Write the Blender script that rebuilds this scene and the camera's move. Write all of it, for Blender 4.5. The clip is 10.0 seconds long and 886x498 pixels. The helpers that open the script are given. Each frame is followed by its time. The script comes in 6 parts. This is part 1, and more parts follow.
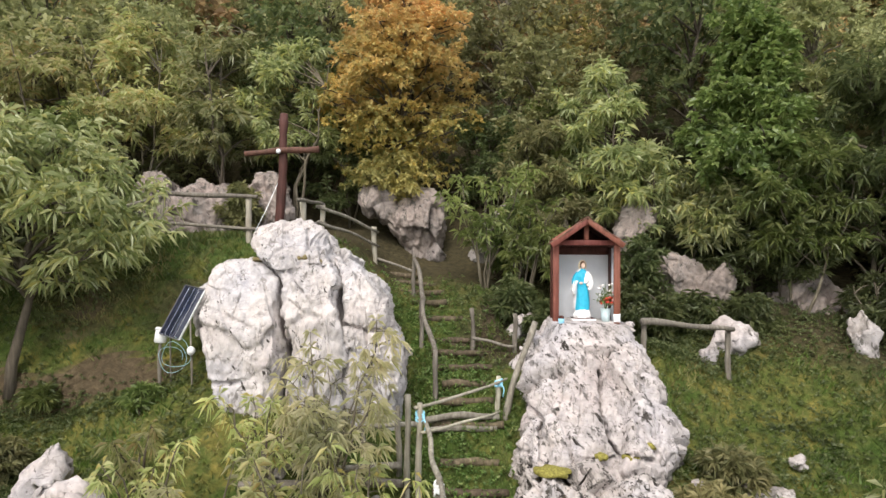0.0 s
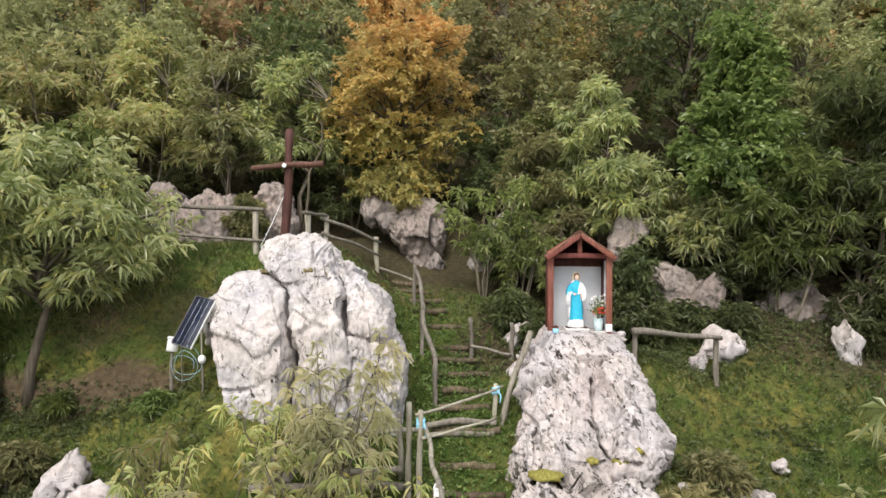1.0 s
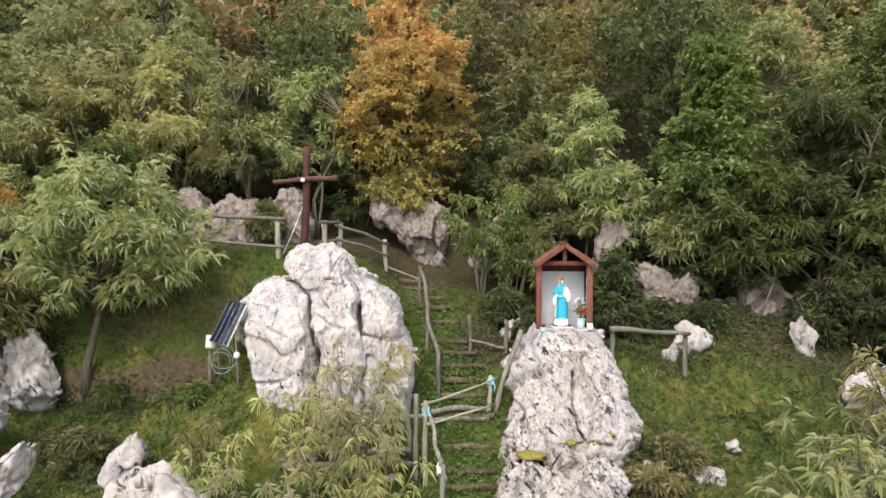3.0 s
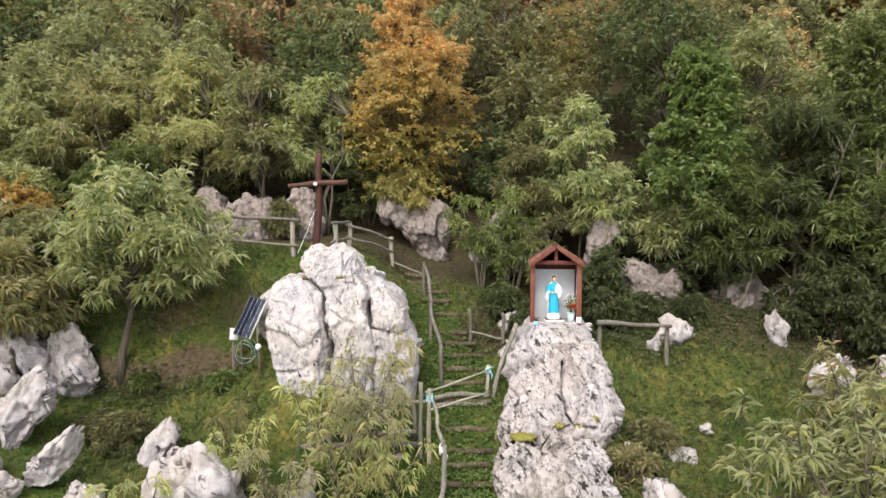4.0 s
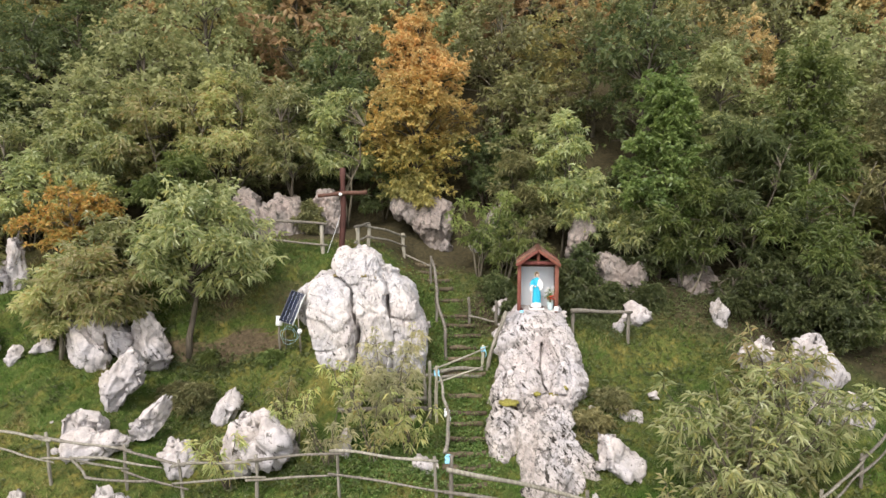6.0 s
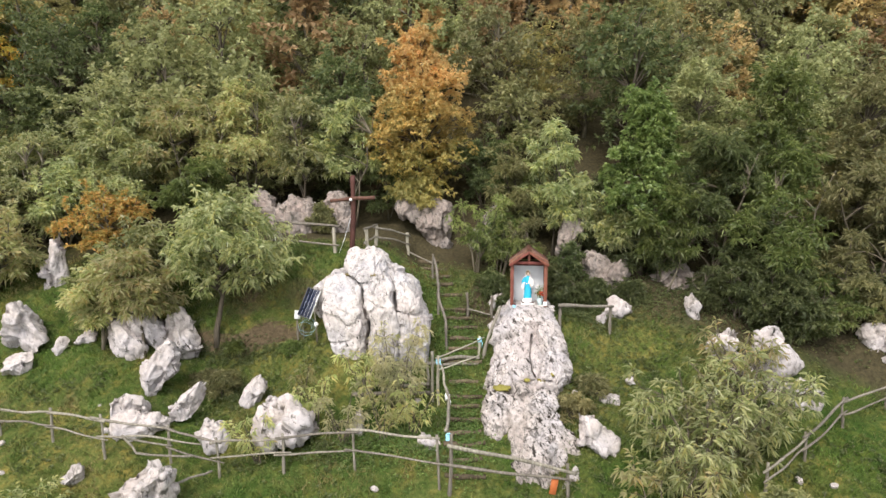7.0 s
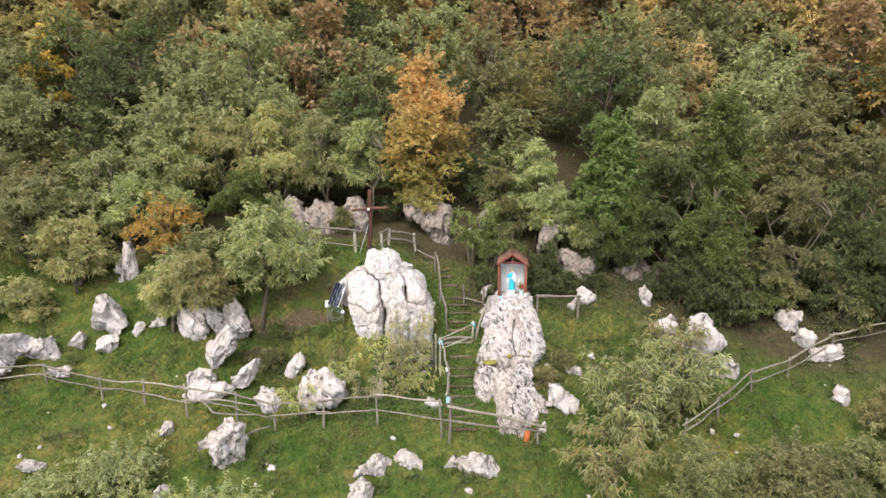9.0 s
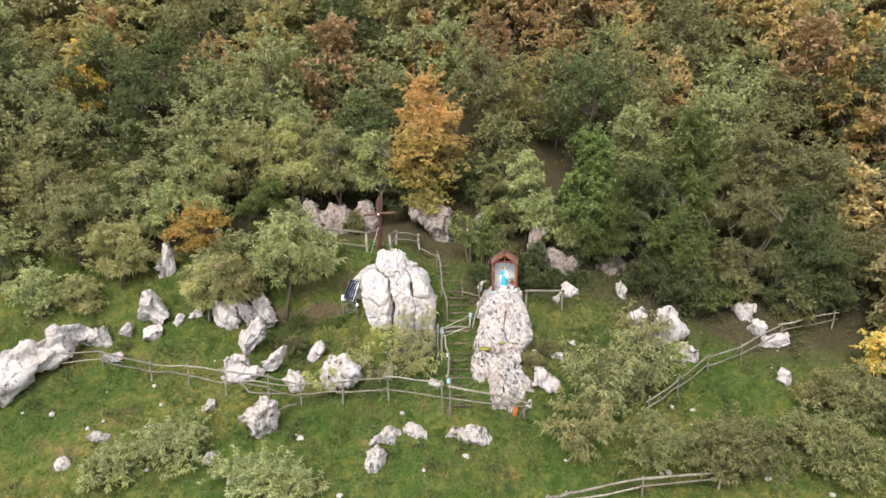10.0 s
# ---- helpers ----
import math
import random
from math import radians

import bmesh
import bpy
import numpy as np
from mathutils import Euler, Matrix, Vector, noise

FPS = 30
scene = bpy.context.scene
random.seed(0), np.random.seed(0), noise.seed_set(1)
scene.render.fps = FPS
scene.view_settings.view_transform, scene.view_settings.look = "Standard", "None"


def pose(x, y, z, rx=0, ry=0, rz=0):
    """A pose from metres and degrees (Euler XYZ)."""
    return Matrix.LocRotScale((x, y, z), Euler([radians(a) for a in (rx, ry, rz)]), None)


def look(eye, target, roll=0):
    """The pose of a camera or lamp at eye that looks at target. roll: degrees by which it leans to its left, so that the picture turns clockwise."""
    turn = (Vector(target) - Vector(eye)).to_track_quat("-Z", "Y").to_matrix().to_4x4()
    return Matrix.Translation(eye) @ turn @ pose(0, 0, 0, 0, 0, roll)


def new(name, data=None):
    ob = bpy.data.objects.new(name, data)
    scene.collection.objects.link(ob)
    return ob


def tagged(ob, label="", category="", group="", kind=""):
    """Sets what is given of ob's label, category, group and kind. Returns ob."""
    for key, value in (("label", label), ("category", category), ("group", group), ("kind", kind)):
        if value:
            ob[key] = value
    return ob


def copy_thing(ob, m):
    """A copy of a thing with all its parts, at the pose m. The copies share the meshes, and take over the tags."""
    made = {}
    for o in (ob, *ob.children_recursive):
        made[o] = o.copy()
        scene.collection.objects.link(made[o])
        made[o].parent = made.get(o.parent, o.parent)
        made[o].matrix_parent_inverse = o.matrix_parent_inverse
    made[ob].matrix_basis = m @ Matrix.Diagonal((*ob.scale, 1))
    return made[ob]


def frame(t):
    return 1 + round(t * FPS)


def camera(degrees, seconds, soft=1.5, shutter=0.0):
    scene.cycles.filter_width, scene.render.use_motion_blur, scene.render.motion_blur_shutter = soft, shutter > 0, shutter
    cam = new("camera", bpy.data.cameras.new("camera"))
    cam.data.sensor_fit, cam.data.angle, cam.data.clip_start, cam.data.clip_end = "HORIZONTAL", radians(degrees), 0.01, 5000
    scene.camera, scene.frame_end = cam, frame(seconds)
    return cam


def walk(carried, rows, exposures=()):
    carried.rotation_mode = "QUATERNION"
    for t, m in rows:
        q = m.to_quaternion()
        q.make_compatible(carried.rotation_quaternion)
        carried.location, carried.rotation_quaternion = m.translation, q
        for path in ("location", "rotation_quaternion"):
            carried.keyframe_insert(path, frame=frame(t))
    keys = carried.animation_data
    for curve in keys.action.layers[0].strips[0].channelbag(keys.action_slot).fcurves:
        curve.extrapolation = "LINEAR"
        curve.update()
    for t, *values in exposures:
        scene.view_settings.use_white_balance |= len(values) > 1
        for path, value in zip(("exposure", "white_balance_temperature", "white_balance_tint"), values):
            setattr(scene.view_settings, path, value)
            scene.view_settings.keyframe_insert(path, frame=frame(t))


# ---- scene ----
cam = camera(70.3, 10.0)
PATH = [
    (0, (0.131, 0.6, 4.77), (0.119, 2.6, 4.799), 0.4),
    (0.5, (0.14, 0.38, 4.864), (0.127, 2.379, 4.892), 0.4),
    (1, (0.146, 0.077, 4.998), (0.133, 2.077, 5.028), 0.4),
    (1.5, (0.167, -0.262, 5.141), (0.151, 1.738, 5.164), 0.4),
    (2, (0.161, -0.695, 5.317), (0.142, 1.305, 5.316), 0.3),
    (2.5, (0.188, -1.114, 5.532), (0.165, 0.886, 5.505), 0.2),
    (4, (0.303, -2.891, 6.245), (0.261, -0.895, 6.132), 0.0),
    (4.5, (0.316, -3.632, 6.612), (0.27, -1.639, 6.461), -0.0),
    (5, (0.346, -4.495, 7.029), (0.296, -2.505, 6.838), -0.0),
    (5.5, (0.374, -5.355, 7.444), (0.321, -3.368, 7.218), -0.2),
    (7, (0.465, -8.331, 8.881), (0.406, -6.358, 8.559), -0.4),
    (7.5, (0.504, -9.406, 9.404), (0.445, -7.438, 9.053), -0.5),
    (8, (0.548, -10.685, 10.02), (0.488, -8.723, 9.64), -0.5),
    (8.5, (0.586, -11.854, 10.609), (0.525, -9.897, 10.203), -0.6),
    (9, (0.626, -13.148, 11.237), (0.564, -11.196, 10.806), -0.6),
    (9.5, (0.67, -14.496, 11.943), (0.607, -12.55, 11.486), -0.6),
    (10, (0.728, -16.661, 12.979), (0.664, -14.723, 12.49), -0.7),
]
walk(cam, [(t, look(eye, target, roll)) for t, eye, target, roll in PATH], exposures=[(0, 0.84), (4.5, 0.9), (10, 1.1)])


# ---- hillside shape ----
SLOPE_Y = [-90, -40, -5, 2, 5.4, 7.4, 9, 10.7, 12.5, 14, 15.6, 17.2, 18.5, 22, 30, 60, 120, 260]
SLOPE_Z = [-28, -15, -4.2, -1.9, -0.7, 0.15, 0.8, 1.45, 2.4, 3.1, 4.0, 4.45, 5.2, 7.4, 12.5, 33, 74, 160]


def ground_height(x, y):
    """Height of the hillside at x, y (numbers or arrays)."""
    x, y = np.asarray(x, float), np.asarray(y, float)
    z = sum(np.interp(y + d, SLOPE_Y, SLOPE_Z) for d in (-0.8, -0.4, 0.0, 0.4, 0.8)) / 5
    near = np.exp(-((y - 12) / 16.0) ** 2)
    z = z + 0.85 * near / (1 + np.exp((x + 11) / 1.0)) / (1 + np.exp(-(y - 12.6) / 0.5))
    z = z + near * (0.10 * np.sin(0.9 * x + 0.5 * y) + 0.09 * np.sin(1.7 * y - 0.6 * x + 1.0) + 0.05 * np.sin(2.9 * x + 1.9 * y + 2.0))
    z = z + (1 - near) * (0.5 * np.sin(0.21 * x + 0.4) + 0.4 * np.sin(0.33 * y + 0.17 * x))
    # an earth bank beside the great rock
    bank = np.exp(-((x + 6.9) / 2.4) ** 4)
    z = z + bank * (0.62 / (1 + np.exp(-np.clip((y - 12.3 + 0.08 * np.sin(2.3 * x)) / 0.07, -50, 50))) - 0.62 / (1 + np.exp(-(y - 9.9) / 0.8)))
    z = z + 0.55 * np.exp(-(((x - 3.7) / 1.3) ** 2 + ((y - 12.4) / 1.0) ** 2))
    z = z + 0.65 * np.exp(-(((x + 3.9) / 2.0) ** 2 + ((y - 11.6) / 1.1) ** 2))
    # the level patch behind the great rock
    wide = 1 / (1 + np.exp(-(x + 9.3) / 0.6)) / (1 + np.exp((x + 1.7) / 0.35))
    level = 5.22 + 0.08 * (y - 14.3)
    return z + wide / (1 + np.exp(-(y - 13.25) / 0.36)) * np.maximum(level - z, 0)


# ---- end of hillside shape ----
# ---- world and light: an overcast autumn day ----
world = bpy.data.worlds.new("overcast_sky")
scene.world = world
world.use_nodes = True
wn, wl = world.node_tree.nodes, world.node_tree.links
wn.clear()
sky = wn.new("ShaderNodeTexSky")
sky.sky_type, sky.sun_disc = "NISHITA", False
sky.sun_elevation, sky.sun_rotation = radians(52), radians(205)
sky.air_density, sky.dust_density, sky.ozone_density = 1.0, 4.0, 1.0
soften = wn.new("ShaderNodeMix")
soften.data_type, soften.inputs[0].default_value = "RGBA", 0.6
soften.inputs[7].default_value = (6.2, 6.1, 6.0, 1)
back = wn.new("ShaderNodeBackground")
back.inputs[1].default_value = 0.15
out = wn.new("ShaderNodeOutputWorld")
wl.new(sky.outputs[0], soften.inputs[6])
wl.new(soften.outputs[2], back.inputs[0])
wl.new(back.outputs[0], out.inputs[0])
sun = new("sun", bpy.data.lights.new("sun", "SUN"))
sun.data.energy, sun.data.angle, sun.data.color = 1.5, radians(25), (1.0, 0.95, 0.88)
sun.matrix_world = look((-10, -24, 40), (0, 12, 0))


# ---- materials ----
def shader(name, rough=0.8, spec=0.3):
    m = bpy.data.materials.new(name)
    m.use_nodes = True
    n, l = m.node_tree.nodes, m.node_tree.links
    b = n["Principled BSDF"]
    b.inputs["Roughness"].default_value = rough
    b.inputs["Specular IOR Level"].default_value = spec
    return m, n, l, b


def noise_node(n, l, scale, detail=5.0, rough=0.55, vec=None, stretch=None):
    if vec is None:
        vec = n.new("ShaderNodeTexCoord").outputs["Object"]
    if stretch:
        mp = n.new("ShaderNodeMapping")
        mp.inputs["Scale"].default_value = stretch
        l.new(vec, mp.inputs[0])
        vec = mp.outputs[0]
    t = n.new("ShaderNodeTexNoise")
    t.inputs["Scale"].default_value, t.inputs["Detail"].default_value, t.inputs["Roughness"].default_value = scale, detail, rough
    l.new(vec, t.inputs["Vector"])
    return t


def ramp_node(n, l, fac, stops):
    r = n.new("ShaderNodeValToRGB")
    while len(r.color_ramp.elements) < len(stops):
        r.color_ramp.elements.new(0.5)
    for e, (p, c) in zip(r.color_ramp.elements, stops):
        e.position, e.color = p, (*c, 1)
    l.new(fac, r.inputs[0])
    return r


def mix_node(n, l, fac, a, b, blend="MIX"):
    m = n.new("ShaderNodeMix")
    m.data_type, m.blend_type = "RGBA", blend
    for s, v in ((0, fac), (6, a), (7, b)):
        if isinstance(v, (int, float)):
            m.inputs[s].default_value = v
        elif isinstance(v, tuple):
            m.inputs[s].default_value = (*v, 1)
        else:
            l.new(v, m.inputs[s])
    return m.outputs[2]


def bump_node(n, l, b, height, strength=0.5, dist=0.05):
    u = n.new("ShaderNodeBump")
    u.inputs["Strength"].default_value, u.inputs["Distance"].default_value = strength, dist
    l.new(height, u.inputs["Height"])
    l.new(u.outputs[0], b.inputs["Normal"])


def hue_vary(n, l, col, island=True, hue=0.03, val=0.35):
    """Colour varied piece by piece."""
    rnd = n.new("ShaderNodeNewGeometry").outputs["Random Per Island"] if island else n.new("ShaderNodeObjectInfo").outputs["Random"]
    h = n.new("ShaderNodeHueSaturation")
    for sock, lo, hi in (("Hue", 0.5 - hue, 0.5 + hue), ("Value", 1 - val, 1 + val)):
        mr = n.new("ShaderNodeMapRange")
        mr.inputs[3].default_value, mr.inputs[4].default_value = lo, hi
        l.new(rnd, mr.inputs[0])
        l.new(mr.outputs[0], h.inputs[sock])
    l.new(col, h.inputs["Color"])
    return h.outputs[0]


def leaf_material(name, colours, rough=0.55, trans=0.5, gloss=0.55, low=None, span=(1, 0), patches=()):
    """Leaves: each leaf takes a colour of its own, and each tree leans to one of them."""
    m, n, l, b = shader(name, rough, gloss)
    isl = n.new("ShaderNodeNewGeometry").outputs["Random Per Island"]
    r = ramp_node(n, l, isl, [(i / (len(colours) - 1), c) for i, c in enumerate(colours)])
    if low:
        # the lower boughs have turned less than the top
        r2 = ramp_node(n, l, isl, [(i / (len(low) - 1), c) for i, c in enumerate(low)])
        at = n.new("ShaderNodeSeparateXYZ")
        l.new(n.new("ShaderNodeTexCoord").outputs["Object"], at.inputs[0])
        sway = n.new("ShaderNodeMath")
        sway.operation, sway.inputs[1].default_value = "MULTIPLY_ADD", 5.0
        l.new(noise_node(n, l, 0.55, 3).outputs[0], sway.inputs[0])
        l.new(at.outputs[2], sway.inputs[2])
        fall = n.new("ShaderNodeMapRange")
        fall.inputs[1].default_value, fall.inputs[2].default_value = span[0] + 2.5, span[1] + 2.5
        l.new(sway.outputs[0], fall.inputs[0])
        mixed = mix_node(n, l, fall.outputs[0], r.outputs[0], r2.outputs[0])
    else:
        mixed = r.outputs[0]
    for size, start, stop, other in patches:
        r2 = ramp_node(n, l, isl, [(i / (len(other) - 1), c) for i, c in enumerate(other)])
        where = ramp_node(n, l, noise_node(n, l, size, 5, 0.6).outputs[0], [(start, (0, 0, 0)), (stop, (0.9, 0.9, 0.9))] if start < stop else [(stop, (0.9, 0.9, 0.9)), (start, (0, 0, 0))])
        mixed = mix_node(n, l, where.outputs[0], mixed, r2.outputs[0])
    patch = noise_node(n, l, 0.9, 3)
    tone = ramp_node(n, l, patch.outputs[0], [(0.3, (0.7, 0.74, 0.68)), (0.7, (1.25, 1.2, 1.1))])
    c = mix_node(n, l, 1.0, mixed, tone.outputs[0], "MULTIPLY")
    c = hue_vary(n, l, c, island=False, hue=0.014, val=0.28)
    l.new(c, b.inputs["Base Color"])
    t = n.new("ShaderNodeBsdfTranslucent")
    l.new(c, t.inputs[0])
    mx = n.new("ShaderNodeMixShader")
    mx.inputs[0].default_value = trans
    l.new(b.outputs[0], mx.inputs[1])
    l.new(t.outputs[0], mx.inputs[2])
    l.new(mx.outputs[0], n["Material Output"].inputs[0])
    return m


LEAF_CHESTNUT = leaf_material("chestnut_leaves", [(0.17, 0.20, 0.07), (0.27, 0.305, 0.125), (0.38, 0.405, 0.21), (0.50, 0.51, 0.31), (0.42, 0.39, 0.14)], 0.31, 0.5, 0.75)
LEAF_PALE = leaf_material("pale_drying_chestnut_leaves", [(0.30, 0.335, 0.11), (0.42, 0.455, 0.19), (0.54, 0.555, 0.28), (0.6, 0.57, 0.33), (0.52, 0.41, 0.16)], 0.4, 0.5, 0.7)
LEAF_STRAW = leaf_material("straw_pale_leaves", [(0.48, 0.48, 0.26), (0.63, 0.61, 0.39), (0.74, 0.70, 0.49), (0.46, 0.48, 0.21)], 0.55)
LEAF_GREEN = leaf_material("green_leaves", [(0.095, 0.13, 0.04), (0.135, 0.18, 0.053), (0.185, 0.23, 0.075), (0.26, 0.295, 0.115)], 0.38)
LEAF_SPRING = leaf_material("fresh_green_leaves", [(0.14, 0.185, 0.05), (0.20, 0.25, 0.075), (0.27, 0.32, 0.11), (0.36, 0.385, 0.17)], 0.35, 0.5, 0.7)
# dark green leaves; also shade put into the colour of bushes and wood
LEAF_DARK = leaf_material("dark_and_shaded_leaves", [(0.072, 0.095, 0.038), (0.10, 0.128, 0.048), (0.14, 0.168, 0.068), (0.20, 0.225, 0.10)], 0.5)
LEAF_OLIVE = leaf_material("olive_leaves", [(0.155, 0.165, 0.07), (0.215, 0.225, 0.1), (0.29, 0.285, 0.14), (0.37, 0.345, 0.175)], 0.55)
LEAF_EDGE = leaf_material("grey_green_leaves", [(0.19, 0.205, 0.09), (0.25, 0.265, 0.12), (0.32, 0.33, 0.16), (0.40, 0.395, 0.205)], 0.55)
LEAF_WOOD = leaf_material("woodland_leaves", [(0.23, 0.215, 0.10), (0.29, 0.265, 0.125), (0.355, 0.32, 0.16), (0.42, 0.37, 0.19)], 0.6)
LEAF_YELLOW = leaf_material("yellowing_leaves", [(0.27, 0.25, 0.10), (0.36, 0.32, 0.13), (0.44, 0.38, 0.165), (0.40, 0.32, 0.13)], 0.55)
LEAF_ORANGE = leaf_material("orange_autumn_leaves", [(0.66, 0.40, 0.12), (0.74, 0.50, 0.17), (0.77, 0.58, 0.21), (0.70, 0.58, 0.19), (0.50, 0.46, 0.15), (0.33, 0.34, 0.12)], 0.55)
LEAF_AMBER = leaf_material("amber_and_green_leaves", [(0.36, 0.36, 0.12), (0.56, 0.49, 0.14), (0.72, 0.55, 0.15), (0.78, 0.52, 0.15), (0.76, 0.46, 0.14)], 0.55)
LEAF_MUTED = leaf_material("muted_green_leaves", [(0.16, 0.165, 0.075), (0.215, 0.218, 0.098), (0.28, 0.275, 0.13), (0.355, 0.335, 0.175)], 0.6)
LEAF_FADED = leaf_material("faded_orange_leaves", [(0.44, 0.29, 0.12), (0.52, 0.36, 0.15), (0.50, 0.38, 0.16), (0.38, 0.31, 0.13)], 0.6)
LEAF_RUST = leaf_material("rusty_brown_leaves", [(0.36, 0.25, 0.13), (0.46, 0.33, 0.17), (0.54, 0.40, 0.21), (0.43, 0.34, 0.17)], 0.6)
LEAF_AUTUMN = leaf_material("orange_to_yellow_leaves", [(0.76, 0.48, 0.18), (0.82, 0.58, 0.23), (0.86, 0.67, 0.29), (0.78, 0.63, 0.25)], 0.55,
                            low=[(0.84, 0.69, 0.22), (0.76, 0.66, 0.21), (0.58, 0.56, 0.19), (0.40, 0.43, 0.14)], span=(6.6, 2.2))
GRASS_MAT = leaf_material("grass_blades", [(0.066, 0.092, 0.022), (0.095, 0.132, 0.032), (0.14, 0.17, 0.047), (0.21, 0.19, 0.075)], 0.6, 0.3,
                          patches=[(0.9, 0.51, 0.64, [(0.18, 0.15, 0.07), (0.27, 0.22, 0.11), (0.20, 0.18, 0.07)]), (0.5, 0.52, 0.40, [(0.065, 0.125, 0.022), (0.10, 0.175, 0.03), (0.145, 0.22, 0.042)])])
WEED_MAT = leaf_material("weed_leaves", [(0.07, 0.14, 0.03), (0.11, 0.20, 0.045), (0.17, 0.27, 0.07), (0.24, 0.28, 0.10)], 0.5, 0.3)


def ground_material():
    m, n, l, b = shader("hillside_turf", 0.95, 0.1)
    a = noise_node(n, l, 0.62, 6, 0.62)
    f = noise_node(n, l, 9.0, 6, 0.65)
    grass = ramp_node(n, l, f.outputs[0], [(0.25, (0.033, 0.042, 0.015)), (0.5, (0.074, 0.10, 0.028)), (0.75, (0.125, 0.145, 0.048))])
    earth = ramp_node(n, l, f.outputs[0], [(0.3, (0.06, 0.045, 0.028)), (0.7, (0.15, 0.115, 0.07))])
    k = ramp_node(n, l, a.outputs[0], [(0.58, (0, 0, 0)), (0.72, (0.6, 0.6, 0.6))])
    dry = ramp_node(n, l, noise_node(n, l, 0.23, 4).outputs[0], [(0.36, (0.65, 0.82, 0.6)), (0.48, (0.98, 1.0, 0.92)), (0.60, (1.4, 1.18, 1.15))])
    turf = mix_node(n, l, 1.0, grass.outputs[0], dry.outputs[0], "MULTIPLY")
    col = mix_node(n, l, k.outputs[0], turf, earth.outputs[0])
    # dead straw and moss, hand-sized
    straw = ramp_node(n, l, noise_node(n, l, 2.4, 5, 0.65).outputs[0], [(0.40, (0.72, 0.86, 0.7)), (0.5, (1, 1, 1)), (0.64, (1.65, 1.3, 1.2))])
    col = mix_node(n, l, 1.0, col, straw.outputs[0], "MULTIPLY")
    nrm = n.new("ShaderNodeSeparateXYZ")
    l.new(n.new("ShaderNodeNewGeometry").outputs["True Normal"], nrm.inputs[0])
    steep = n.new("ShaderNodeMapRange")
    steep.inputs[1].default_value, steep.inputs[2].default_value = 0.57, 0.44
    l.new(nrm.outputs[2], steep.inputs[0])
    col = mix_node(n, l, steep.outputs[0], col, earth.outputs[0])
    # leaf litter under the wood, uphill
    pos = n.new("ShaderNodeSeparateXYZ")
    l.new(n.new("ShaderNodeTexCoord").outputs["Object"], pos.inputs[0])
    # reaches lower on the right, where its dark also stands in for wood shade
    side = n.new("ShaderNodeMapRange")
    side.inputs[1].default_value, side.inputs[2].default_value, side.inputs[4].default_value = 2.5, 15.0, 5.8
    l.new(pos.outputs[0], side.inputs[0])
    wob = n.new("ShaderNodeMath")
    wob.operation, wob.inputs[1].default_value = "MULTIPLY_ADD", 2.2
    l.new(a.outputs[0], wob.inputs[0])
    l.new(pos.outputs[1], wob.inputs[2])
    tot = n.new("ShaderNodeMath")
    l.new(wob.outputs[0], tot.inputs[0])
    l.new(side.outputs[0], tot.inputs[1])
    up = n.new("ShaderNodeMapRange")
    up.inputs[1].default_value, up.inputs[2].default_value, up.inputs[4].default_value = 15.7, 17.4, 0.9
    l.new(tot.outputs[0], up.inputs[0])
    # trodden bare earth under the saplings beside the steps
    away = n.new("ShaderNodeVectorMath")
    away.operation, away.inputs[1].default_value = "DISTANCE", (1.75, 14.1, 3.2)
    l.new(n.new("ShaderNodeTexCoord").outputs["Object"], away.inputs[0])
    shy = n.new("ShaderNodeMath")
    shy.operation, shy.inputs[1].default_value = "MULTIPLY_ADD", 1.4
    l.new(a.outputs[0], shy.inputs[0])
    l.new(away.outputs["Value"], shy.inputs[2])
    bare = n.new("ShaderNodeMapRange")
    bare.inputs[1].default_value, bare.inputs[2].default_value = 2.3, 1.7
    l.new(shy.outputs[0], bare.inputs[0])
    either = n.new("ShaderNodeMath")
    either.operation = "MAXIMUM"
    l.new(up.outputs[0], either.inputs[0])
    l.new(bare.outputs[0], either.inputs[1])
    litter = ramp_node(n, l, f.outputs[0], [(0.3, (0.032, 0.026, 0.017)), (0.7, (0.095, 0.075, 0.045))])
    col = mix_node(n, l, either.outputs[0], col, litter.outputs[0])
    l.new(col, b.inputs["Base Color"])
    bump_node(n, l, b, f.outputs[0], 0.9, 0.12)
    return m


